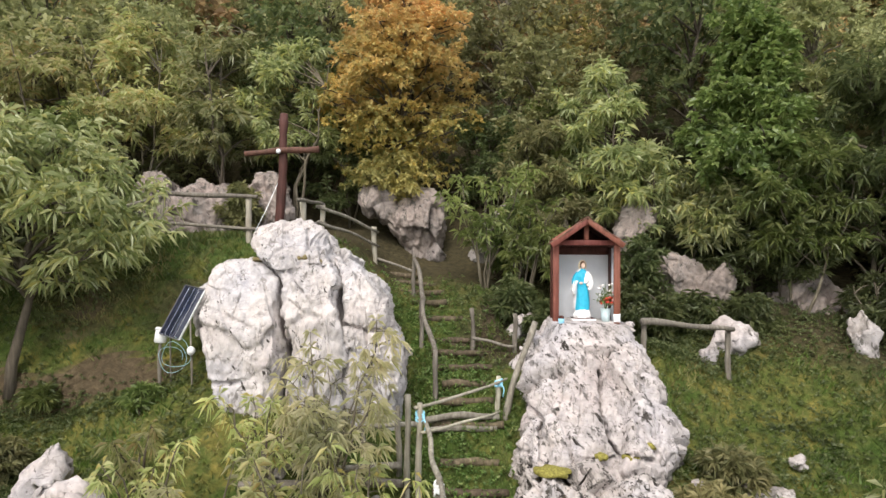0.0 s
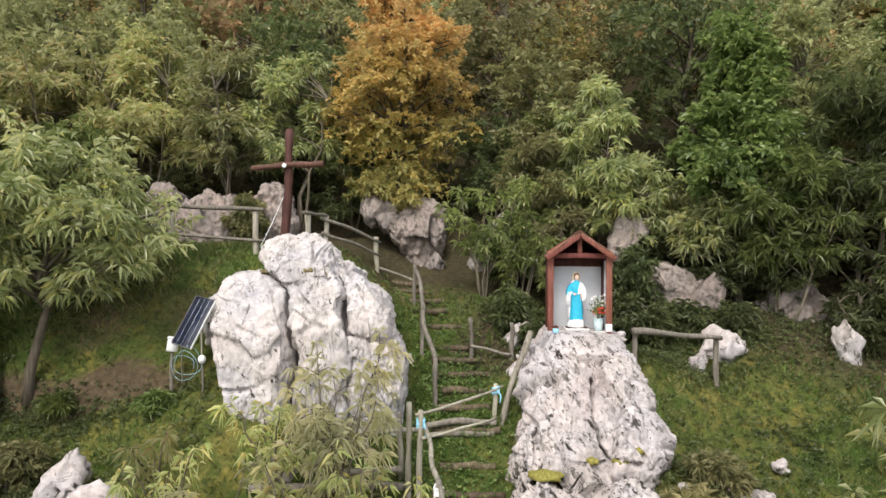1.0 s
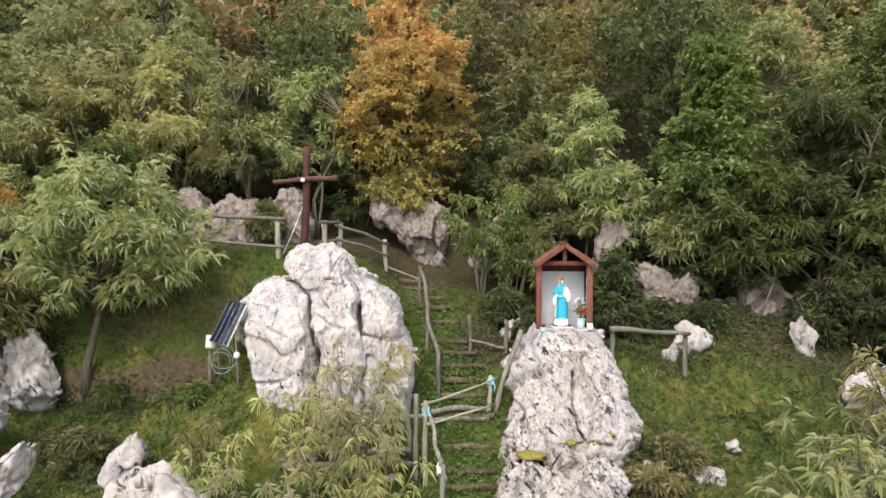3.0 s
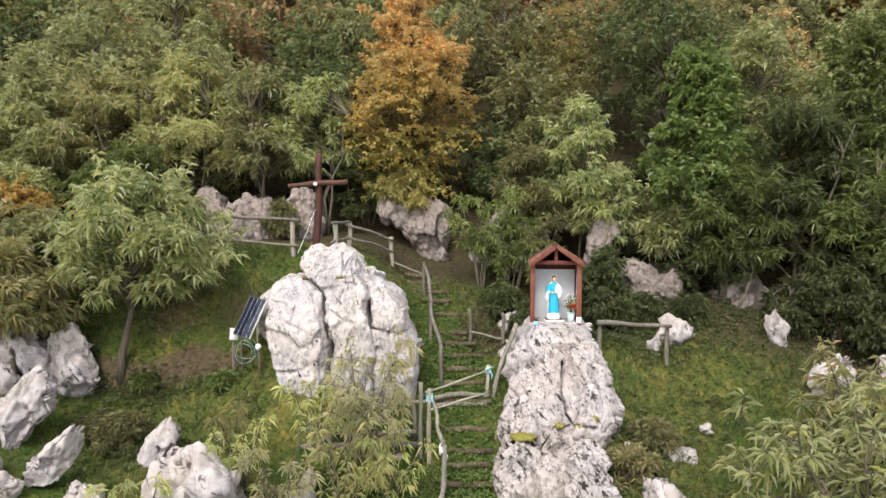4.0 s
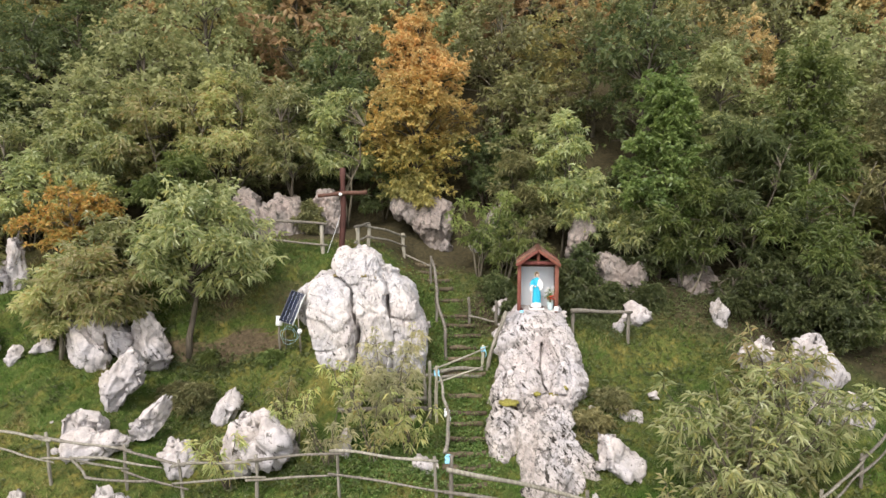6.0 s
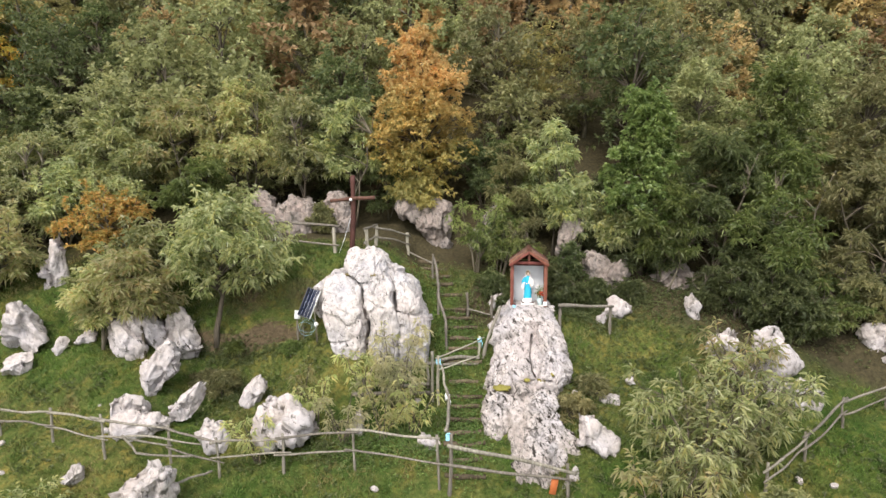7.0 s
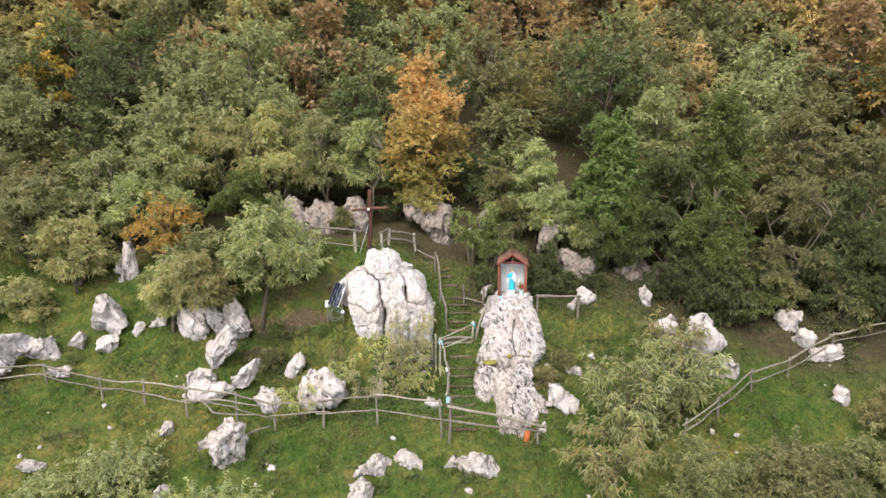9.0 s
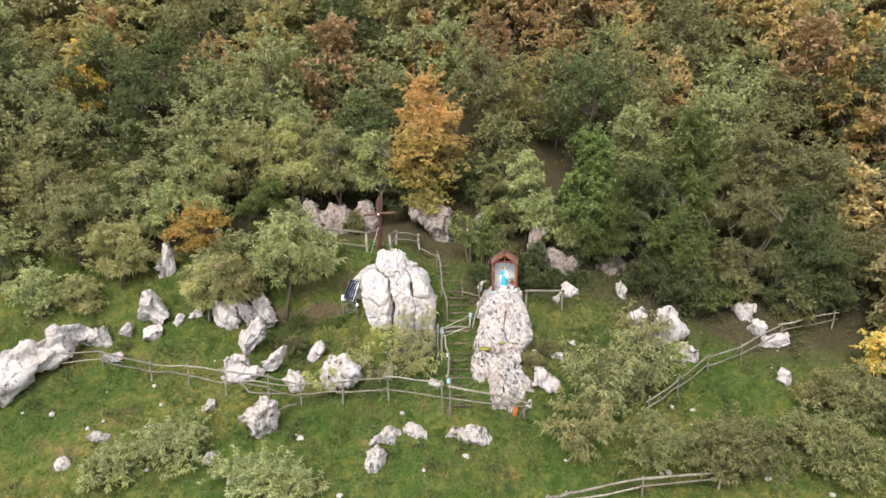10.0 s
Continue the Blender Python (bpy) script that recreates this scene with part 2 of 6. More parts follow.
def rock_material(name="limestone", light=(0.49, 0.455, 0.445), dark=(0.31, 0.295, 0.29), lichen=0.59, pits=0.66, specks=0.67):
    m, n, l, b = shader(name, 0.9, 0.2)
    big = noise_node(n, l, 0.9, 6, 0.6)
    fine = noise_node(n, l, 7.0, 8, 0.7)
    base = ramp_node(n, l, big.outputs[0], [(0.25, dark), (0.5, light), (0.8, tuple(min(1, c * 1.15) for c in light))])
    grain = ramp_node(n, l, fine.outputs[0], [(0.3, (0.70, 0.69, 0.69)), (0.6, (1.08, 1.07, 1.06))])
    c = mix_node(n, l, 1.0, base.outputs[0], grain.outputs[0], "MULTIPLY")
    # pinkish, creamy and bluish parts
    tint = ramp_node(n, l, noise_node(n, l, 0.7, 4, 0.6).outputs[0], [(0.3, (1.04, 0.98, 0.97)), (0.45, (1.02, 1.0, 0.98)), (0.55, (0.97, 0.975, 1.0)), (0.7, (0.85, 0.88, 0.94))])
    c = mix_node(n, l, 1.0, c, tint.outputs[0], "MULTIPLY")
    # black lichen in streaks
    mp = n.new("ShaderNodeMapping")
    mp.inputs["Rotation"].default_value, mp.inputs["Scale"].default_value = (0.3, 0.55, 0), (2.3, 2.3, 0.8)
    l.new(n.new("ShaderNodeTexCoord").outputs["Object"], mp.inputs[0])
    li = noise_node(n, l, 2.6, 9, 0.7, vec=mp.outputs[0])
    lk = ramp_node(n, l, li.outputs[0], [(lichen, (0, 0, 0)), (lichen + 0.035, (0.9, 0.9, 0.9))])
    pt = ramp_node(n, l, noise_node(n, l, 1.1, 3).outputs[0], [(0.40, (0, 0, 0)), (0.55, (1, 1, 1))])
    c = mix_node(n, l, mix_node(n, l, 1.0, lk.outputs[0], pt.outputs[0], "MULTIPLY"), c, (0.085, 0.08, 0.07))
    # short dark pits that slant across the face
    turn = n.new("ShaderNodeMapping")
    turn.inputs["Rotation"].default_value = (0.0, 0.6, 0.0)
    l.new(n.new("ShaderNodeTexCoord").outputs["Object"], turn.inputs[0])
    pit = noise_node(n, l, 1.0, 4, 0.6, vec=turn.outputs[0], stretch=(9.0, 5.0, 2.6))
    pk = ramp_node(n, l, pit.outputs[0], [(pits, (0, 0, 0)), (pits + 0.025, (1, 1, 1))])
    few = ramp_node(n, l, noise_node(n, l, 1.2, 3).outputs[0], [(0.40, (0.15, 0.15, 0.15)), (0.56, (1, 1, 1))])
    deep = mix_node(n, l, 1.0, pk.outputs[0], few.outputs[0], "MULTIPLY")
    c = mix_node(n, l, deep, c, (0.035, 0.03, 0.026))
    # fine dark specks in patches
    sp_ = noise_node(n, l, 1.0, 3, 0.6, vec=turn.outputs[0], stretch=(21.0, 14.0, 9.0))
    sk = ramp_node(n, l, sp_.outputs[0], [(specks, (0, 0, 0)), (specks + 0.03, (0.95, 0.95, 0.95))])
    sm = ramp_node(n, l, noise_node(n, l, 1.6, 4, 0.6).outputs[0], [(0.44, (0.1, 0.1, 0.1)), (0.56, (1, 1, 1))])
    c = mix_node(n, l, mix_node(n, l, 1.0, sk.outputs[0], sm.outputs[0], "MULTIPLY"), c, (0.06, 0.052, 0.045))
    # ochre stain
    oc = noise_node(n, l, 1.7, 5, 0.6)
    ok = ramp_node(n, l, oc.outputs[0], [(0.62, (0, 0, 0)), (0.78, (0.3, 0.3, 0.3))])
    c = mix_node(n, l, ok.outputs[0], c, (0.42, 0.31, 0.20))
    # hairline fissures, slanting
    fi = noise_node(n, l, 1.5, 4, 0.55, stretch=(1.0, 1.0, 0.45))
    line = ramp_node(n, l, fi.outputs[0], [(0.488, (1, 1, 1)), (0.497, (0, 0, 0)), (0.503, (0, 0, 0)), (0.512, (1, 1, 1))])
    fj = noise_node(n, l, 2.3, 3, 0.5, stretch=(0.6, 0.6, 1.5))
    line2 = ramp_node(n, l, fj.outputs[0], [(0.49, (1, 1, 1)), (0.497, (0.3, 0.3, 0.3)), (0.503, (0.3, 0.3, 0.3)), (0.51, (1, 1, 1))])
    ln = mix_node(n, l, 1.0, line.outputs[0], line2.outputs[0], "MULTIPLY")
    gap = ramp_node(n, l, noise_node(n, l, 2.6, 3).outputs[0], [(0.45, (1, 1, 1)), (0.6, (0.15, 0.15, 0.15))])
    ln = mix_node(n, l, 1.0, ln, gap.outputs[0], "LIGHTEN")
    c = mix_node(n, l, ln, (0.24, 0.22, 0.205), c)
    l.new(c, b.inputs["Base Color"])
    h = mix_node(n, l, 0.3, fine.outputs[0], ln)
    h = mix_node(n, l, deep, h, (0.0, 0.0, 0.0))
    bump_node(n, l, b, h, 0.7, 0.05)
    return m


def wood_material(name, stops, scale=6.0, rough=0.85, stretch=(3, 3, 0.35)):
    m, n, l, b = shader(name, rough, 0.25)
    g = noise_node(n, l, scale, 7, 0.65, stretch=stretch)
    r = ramp_node(n, l, g.outputs[0], stops)
    big = noise_node(n, l, 1.3, 4)
    t = ramp_node(n, l, big.outputs[0], [(0.3, (0.75, 0.75, 0.75)), (0.7, (1.15, 1.15, 1.15))])
    c = mix_node(n, l, 1.0, r.outputs[0], t.outputs[0], "MULTIPLY")
    c = hue_vary(n, l, c, island=False, hue=0.012, val=0.22)
    l.new(c, b.inputs["Base Color"])
    bump_node(n, l, b, g.outputs[0], 0.5, 0.02)
    return m


def plain_material(name, colour, rough=0.6, spec=0.4, grain=0.12, scale=12.0):
    m, n, l, b = shader(name, rough, spec)
    g = noise_node(n, l, scale, 5)
    lo, hi = tuple(c * (1 - grain) for c in colour), tuple(min(1, c * (1 + grain)) for c in colour)
    l.new(ramp_node(n, l, g.outputs[0], [(0.3, lo), (0.7, hi)]).outputs[0], b.inputs["Base Color"])
    bump_node(n, l, b, g.outputs[0], 0.15, 0.01)
    return m


GROUND = ground_material()
ROCK = rock_material()
ROCK_GREAT = rock_material("bright_limestone", (0.50, 0.475, 0.468), (0.33, 0.32, 0.325), 0.585, 0.65, 0.66)
# greyer stone for under the trees: their shade is mixed into its colour
ROCK_SHADED = rock_material("tree_shaded_limestone", (0.30, 0.262, 0.24), (0.15, 0.132, 0.118), 0.54)
ROCK_PITTED = rock_material("pitted_limestone", (0.475, 0.445, 0.44), (0.33, 0.31, 0.305), 0.56, 0.585, 0.60)
ROCK_NIBBLED = rock_material("deeply_pitted_limestone", (0.44, 0.41, 0.395), (0.30, 0.275, 0.255), 0.55, 0.55, 0.575)
ROCK_DARK_PITS = rock_material("sparsely_pitted_limestone", (0.48, 0.445, 0.435), (0.32, 0.295, 0.28), 0.58, 0.62)
# a step between, with part of the same tree shade in its colour
ROCK_HALF_SHADED = rock_material("half_shaded_limestone", (0.34, 0.315, 0.29), (0.2, 0.185, 0.165), 0.57)
ROCK_BLACK = rock_material("black_lichened_limestone", (0.44, 0.41, 0.395), (0.25, 0.23, 0.215), 0.51)
WOOD_GREY = wood_material("weathered_chestnut_poles", [(0.3, (0.11, 0.095, 0.075)), (0.55, (0.22, 0.2, 0.165)), (0.75, (0.35, 0.325, 0.275))])
WOOD_PALE = wood_material("pale_barked_posts", [(0.3, (0.24, 0.22, 0.17)), (0.55, (0.42, 0.39, 0.31)), (0.75, (0.55, 0.52, 0.43))])
WOOD_STEP = wood_material("damp_step_logs", [(0.3, (0.05, 0.038, 0.025)), (0.55, (0.11, 0.085, 0.055)), (0.75, (0.21, 0.17, 0.115))])
WOOD_RED = wood_material("red_brown_stained_wood", [(0.3, (0.13, 0.042, 0.03)), (0.6, (0.225, 0.078, 0.058)), (0.8, (0.32, 0.14, 0.11))], 5.0, 0.6)
WOOD_CROSS = wood_material("dark_red_stained_beam", [(0.3, (0.06, 0.028, 0.02)), (0.6, (0.11, 0.05, 0.037)), (0.8, (0.16, 0.08, 0.06))], 5.0, 0.65)
WOOD_DARK = wood_material("dark_stained_boards", [(0.3, (0.05, 0.018, 0.012)), (0.7, (0.11, 0.04, 0.028))], 5.0, 0.7)
ROOF_BOARD = wood_material("weathered_roof_boards", [(0.3, (0.09, 0.05, 0.035)), (0.6, (0.17, 0.10, 0.07)), (0.8, (0.26, 0.17, 0.12))], 5.0, 0.75, (3, 0.35, 3))
BARK = wood_material("tree_bark", [(0.3, (0.06, 0.05, 0.035)), (0.55, (0.13, 0.11, 0.08)), (0.75, (0.22, 0.20, 0.16))])
PANEL_WHITE = plain_material("pale_painted_board", (0.83, 0.86, 0.90), 0.55, 0.4, 0.04, 5.0)
PLASTER_WHITE = plain_material("white_glazed_plaster", (0.82, 0.82, 0.82), 0.35)
STONE_PALE = plain_material("pale_cement", (0.50, 0.48, 0.46), 0.9, 0.2, 0.25, 6.0)
ROBE_BLUE = plain_material("turquoise_blue_paint", (0.03, 0.42, 0.62), 0.4)
SKIN = plain_material("flesh_tone_paint", (0.74, 0.54, 0.44), 0.45)
HAIR = plain_material("brown_paint", (0.12, 0.06, 0.03), 0.5)
VASE_MAT = plain_material("pale_glazed_pot", (0.55, 0.68, 0.70), 0.3)
RED_PETAL = plain_material("red_petals", (0.60, 0.05, 0.03), 0.6)
WHITE_PETAL = plain_material("white_petals", (0.80, 0.76, 0.74), 0.6)
PINK_PETAL = plain_material("pink_petals", (0.72, 0.42, 0.42), 0.6)
VEIL_CREAM = plain_material("cream_paint", (0.78, 0.68, 0.50), 0.45)
FRAME_DARK = plain_material("dark_grey_frame", (0.10, 0.10, 0.11), 0.4)
ROPE_BLUE = plain_material("pale_blue_nylon_rope", (0.32, 0.66, 0.86), 0.6)
ROPE_WHITE = plain_material("white_rope", (0.75, 0.77, 0.78), 0.7)
ALU = plain_material("aluminium", (0.70, 0.71, 0.72), 0.35, 0.6)
CELLS = plain_material("dark_blue_solar_cells", (0.012, 0.016, 0.035), 0.12, 0.6, 0.3, 3.0)
PLASTIC_WHITE = plain_material("white_plastic", (0.75, 0.76, 0.76), 0.4)
CABLE_BLUE = plain_material("pale_blue_cable", (0.25, 0.40, 0.43), 0.5)
ORANGE_PLASTIC = plain_material("orange_plastic", (0.50, 0.15, 0.05), 0.6)
STEEL = plain_material("galvanised_steel", (0.72, 0.73, 0.74), 0.3, 0.7)
MOSS_BROWN = plain_material("brown_withered_moss", (0.20, 0.165, 0.085), 0.95, 0.1, 0.5, 30.0)
MOSS = plain_material("yellow_moss", (0.21, 0.19, 0.05), 0.95, 0.1, 0.5, 30.0)


# ---- mesh helpers ----
def mesh_of(name, verts, faces, mats, smooth=True, slots=None):
    me = bpy.data.meshes.new(name)
    me.from_pydata(np.asarray(verts).tolist(), [], faces if isinstance(faces, list) else faces.tolist())
    for m in (mats if isinstance(mats, (list, tuple)) else [mats]):
        me.materials.append(m)
    me.polygons.foreach_set("use_smooth", [smooth] * len(me.polygons))
    if slots is not None:
        me.polygons.foreach_set("material_index", slots)
    me.update()
    return me


def part(name, geo, material, parent=None, label="", smooth=True):
    """One mesh object from (verts, faces), under a thing or a part."""
    ob = new(name, mesh_of(name, geo[0], geo[1], material, smooth))
    ob.parent = parent
    return tagged(ob, label)


def thing(name, place, label, category, group="", kind=""):
    ob = new(name)
    ob.location, ob.empty_display_size = place, 0.2
    return tagged(ob, label, category, group, kind)


def join(*geos):
    vs, fs, k = [], [], 0
    for v, f in geos:
        vs.append(np.asarray(v, float))
        fs += [[i + k for i in q] for q in f]
        k += len(v)
    return np.concatenate(vs), fs


def shift(geo, d):
    return np.asarray(geo[0], float) + np.asarray(d, float), geo[1]


def turned(geo, m):
    v = np.asarray(geo[0], float)
    a = np.array(m)
    return v @ a[:3, :3].T + a[:3, 3], geo[1]


def box(sx, sy, sz, bevel=0.008):
    """A box with bevelled edges, centred."""
    h = np.array([sx, sy, sz]) / 2
    b = min(bevel, *(h * 0.45))
    bm = bmesh.new()
    bmesh.ops.create_cube(bm, size=1)
    for v in bm.verts:
        v.co = Vector((v.co.x * sx, v.co.y * sy, v.co.z * sz))
    bmesh.ops.bevel(bm, geom=bm.edges[:], offset=b, segments=1, affect="EDGES")
    bm.verts.ensure_lookup_table()
    geo = np.array([v.co[:] for v in bm.verts]), [[v.index for v in f.verts] for f in bm.faces]
    bm.free()
    return geo


def tube(points, radii, n=8, rough=0.0, seed=0, caps=True):
    """A tube along points, with a radius at each; rough: unevenness."""
    p = np.asarray(points, float)
    r = np.broadcast_to(np.asarray(radii, float), (len(p),))
    rng = np.random.default_rng(seed)
    d = np.gradient(p, axis=0)
    d /= np.linalg.norm(d, axis=1)[:, None] + 1e-9
    ref = np.array([0.31, 0.95, 0.05]) if abs(d[0] @ [0.31, 0.95, 0.05]) < 0.9 else np.array([1.0, 0, 0])
    a = np.cross(d, ref)
    a /= np.linalg.norm(a, axis=1)[:, None]
    b = np.cross(d, a)
    th = np.arange(n) * 2 * np.pi / n
    k = r[:, None] * (1 + rough * rng.uniform(-1, 1, (len(p), n)))
    v = p[:, None] + k[..., None] * (np.cos(th)[None, :, None] * a[:, None] + np.sin(th)[None, :, None] * b[:, None])
    v = v.reshape(-1, 3)
    f = [[i * n + j, i * n + (j + 1) % n, (i + 1) * n + (j + 1) % n, (i + 1) * n + j] for i in range(len(p) - 1) for j in range(n)]
    if caps:
        f += [list(range(n))[::-1], [(len(p) - 1) * n + j for j in range(n)]]
    return v, f


def pole(a, b, r0=0.05, r1=0.04, bend=0.04, seed=0, n=8, steps=9):
    """A rough branch from a to b, a little crooked."""
    rng = np.random.default_rng(seed)
    a, b = np.asarray(a, float), np.asarray(b, float)
    t = np.linspace(0, 1, steps)[:, None]
    p = a + (b - a) * t
    off = rng.normal(0, 1, (3, 3)) * bend
    for i in range(3):
        p = p + np.sin(np.pi * (i + 1) * t) * off[i] / (i + 1)
    knots = 1 + 0.13 * rng.uniform(-1, 1, steps)
    return tube(p, (r0 + (r1 - r0) * t[:, 0]) * knots, n, 0.10, seed)


def gz(x, y):
    return float(ground_height(x, y))


# ---- hillside ----
def spaced(*runs):
    return np.unique(np.concatenate([np.arange(a, b, s) for a, b, s in runs]))


gx = spaced((-160, -40, 8), (-40, -22, 1.0), (-22, 22, 0.22), (22, 40, 1.0), (40, 161, 8))
gy = spaced((-90, -10, 5), (-10, 2, 0.8), (2, 11.9, 0.2), (11.9, 12.8, 0.07), (12.8, 20, 0.2), (20, 40, 1.0), (40, 261, 7))
GX, GY = np.meshgrid(gx, gy)
GZ = ground_height(GX, GY)
rough_patch = np.exp(-((GY - 10) / 12) ** 4) * (np.abs(GX) < 24)
for j in range(GX.shape[0]):
    for i in range(GX.shape[1]):
        if rough_patch[j, i] > 0.01:
            GZ[j, i] += 0.07 * rough_patch[j, i] * noise.fractal(Vector((GX[j, i] * 1.1, GY[j, i] * 1.1, 0.0)), 1.0, 2.0, 4)
w_, h_ = len(gx), len(gy)
idx = np.arange(w_ * h_).reshape(h_, w_)
quads = np.stack([idx[:-1, :-1], idx[:-1, 1:], idx[1:, 1:], idx[1:, :-1]], -1).reshape(-1, 4)
ground = new("ground", mesh_of("ground", np.stack([GX, GY, GZ], -1).reshape(-1, 3), quads, GROUND))
tagged(ground, "steep grassy hillside with bare earth patches and leaf litter", "hillside", kind="structure")


# ---- rocks ----
def weather(v, nrm, seed, big=0.12, crack=0.10, fine=0.025, scale=0.8, stretch=0.6, flute=0.0, facet=0.12, ledge=0.0, calm=None):
    """Pushes the points of a rock in and out along their normals: bulges, fissures, slanting flutes and grain."""
    o = Vector((seed * 3.17, seed * 1.73, seed * 0.91))
    res = np.empty_like(v)
    for i, (p, q) in enumerate(zip(v, nrm)):
        u = Vector((p[0], p[1], p[2] * stretch)) * scale + o
        u2 = u + 0.16 * Vector(noise.noise_vector(u * 1.3))
        d, near = noise.voronoi(u2 * 1.3)
        e = d[1] - d[0]
        cell = near[0]
        tilt = noise.cell_vector(cell * 91.7) - Vector((0.5, 0.5, 0.5))
        k = big * noise.fractal(u, 1.0, 2.0, 3) + facet * ((u2 * 1.3 - cell).dot(tilt) * 2.2 + tilt.x * 0.5)
        k -= crack * math.exp(-(e / 0.06) ** 2) * max(0.0, 0.3 + noise.noise(u * 2.1))
        if flute:
            w = Vector((p[0] + 0.45 * p[2], p[1], p[2] * 0.3)) * scale * 1.5 + o
            k -= flute * max(0.0, 1.0 - 4.5 * abs(noise.fractal(w, 0.9, 2.0, 3)))
        k += fine * noise.fractal(u * 5, 0.7, 2.1, 5)
        if ledge:
            zz = p[2] * 3.1 + 1.1 * p[0] + 1.4 * noise.noise(u * 1.1)
            k -= ledge * (1 - (zz - math.floor(zz))) ** 3 * max(0.0, 0.6 + noise.noise(u * 1.9 + o))
            k += ledge * 0.7 * noise.fractal(Vector((u.x * 3, u.y * 3, u.z * 9 + u.x * 4)), 0.8, 2.0, 3)
        # small broken faces
        u3 = u * 4.1 + 0.3 * Vector(noise.noise_vector(u * 3.0))
        c3 = noise.voronoi(u3)[1][0]
        k += facet * 0.28 * (u3 - c3).dot(noise.cell_vector(c3 * 57.3) - Vector((0.5, 0.5, 0.5))) * 2.0
        if calm and p[2] > calm:
            k *= 0.2
        res[i] = p + q * k
    return res


def normals(v, f):
    me = bpy.data.meshes.new("tmp")
    me.from_pydata(v.tolist(), [], f)
    me.update()
    out_n = np.empty(len(v) * 3)
    me.vertices.foreach_get("normal", out_n)
    bpy.data.meshes.remove(me)
    return out_n.reshape(-1, 3)


def lobe(rows, n=110, m=80, seed=1, power=2.6, clefts=(), **kw):
    """A rock lobe lofted through rows of (z, x left, x right, y front, y back), then weathered."""
    r = np.array(rows, float)
    s = np.linspace(0, 1, len(r))
    t = np.linspace(0, 1, m)
    q = np.stack([sum(np.interp(np.clip(t + d, 0, 1), s, r[:, c]) for d in (-0.04, 0, 0.04)) / 3 for c in range(5)], -1)
    q[0], q[-1] = r[0], r[-1]
    th = np.linspace(0, 2 * np.pi, 6001)
    cx, sx = np.cos(th), np.sin(th)
    ex = np.sign(cx) * np.abs(cx) ** (2 / power)
    ey = np.sign(sx) * np.abs(sx) ** (2 / power)
    run = np.hypot(np.diff(ex), np.diff(ey)) * np.where(ey[:-1] < 0, 2.5, 1.0)  # more points on the front
    run = np.concatenate([[0], np.cumsum(run)])
    at = np.interp(np.arange(n) / n * run[-1], run, np.arange(6001))
    ex, ey = np.interp(at, np.arange(6001), ex), np.interp(at, np.arange(6001), ey)
    x = (q[:, 1] + q[:, 2])[:, None] / 2 + (q[:, 2] - q[:, 1])[:, None] / 2 * ex
    y = (q[:, 3] + q[:, 4])[:, None] / 2 + (q[:, 4] - q[:, 3])[:, None] / 2 * ey
    z = np.repeat(q[:, :1], n, 1)
    v = np.stack([x, y, z], -1).reshape(-1, 3)
    f = [[i * n + j, i * n + (j + 1) % n, (i + 1) * n + (j + 1) % n, (i + 1) * n + j] for i in range(m - 1) for j in range(n)]
    v = np.concatenate([v, [[x[-1].mean(), y[-1].mean(), q[-1, 0] + 0.02]]])
    f += [[(m - 1) * n + j, (m - 1) * n + (j + 1) % n, n * m] for j in range(n)]
    plain = normals(v, f)
    for line, depth, width in clefts:
        d = np.full(len(v), 9.0)
        for (xa, za), (xb, zb) in zip(line[:-1], line[1:]):
            w = np.clip(((v[:, 0] - xa) * (xb - xa) + (v[:, 2] - za) * (zb - za)) / ((xb - xa) ** 2 + (zb - za) ** 2), 0, 1)
            d = np.minimum(d, np.hypot(v[:, 0] - xa - w * (xb - xa), v[:, 2] - za - w * (zb - za)))
        wob = np.array([noise.noise(Vector((p[0] * 3.1 + seed, p[2] * 3.1, 0.5))) for p in v])
        fade = np.clip(0.65 + 1.1 * np.array([noise.noise(Vector((p[0] * 1.9, p[2] * 1.9 + seed, 7.5))) for p in v]), 0.12, 1.2) if depth < 0.5 else 1.0
        d = np.abs(d + 0.035 * wob)
        front = v[:, 1] < (v[:, 1].min() + v[:, 1].max()) / 2
        v[:, 1] += front * fade * depth * (np.exp(-(d / width) ** 8) + 0.16 * np.exp(-(d / (5 * width)) ** 2))
    return weather(v, plain, seed, **kw), f


def ico(sub):
    bm = bmesh.new()
    bmesh.ops.create_icosphere(bm, subdivisions=sub, radius=1)
    v, f = np.array([q.co[:] for q in bm.verts]), [[q.index for q in c.verts] for c in bm.faces]
    bm.free()
    return v, f


ICO = {k: ico(k) for k in (2, 3, 4, 5)}


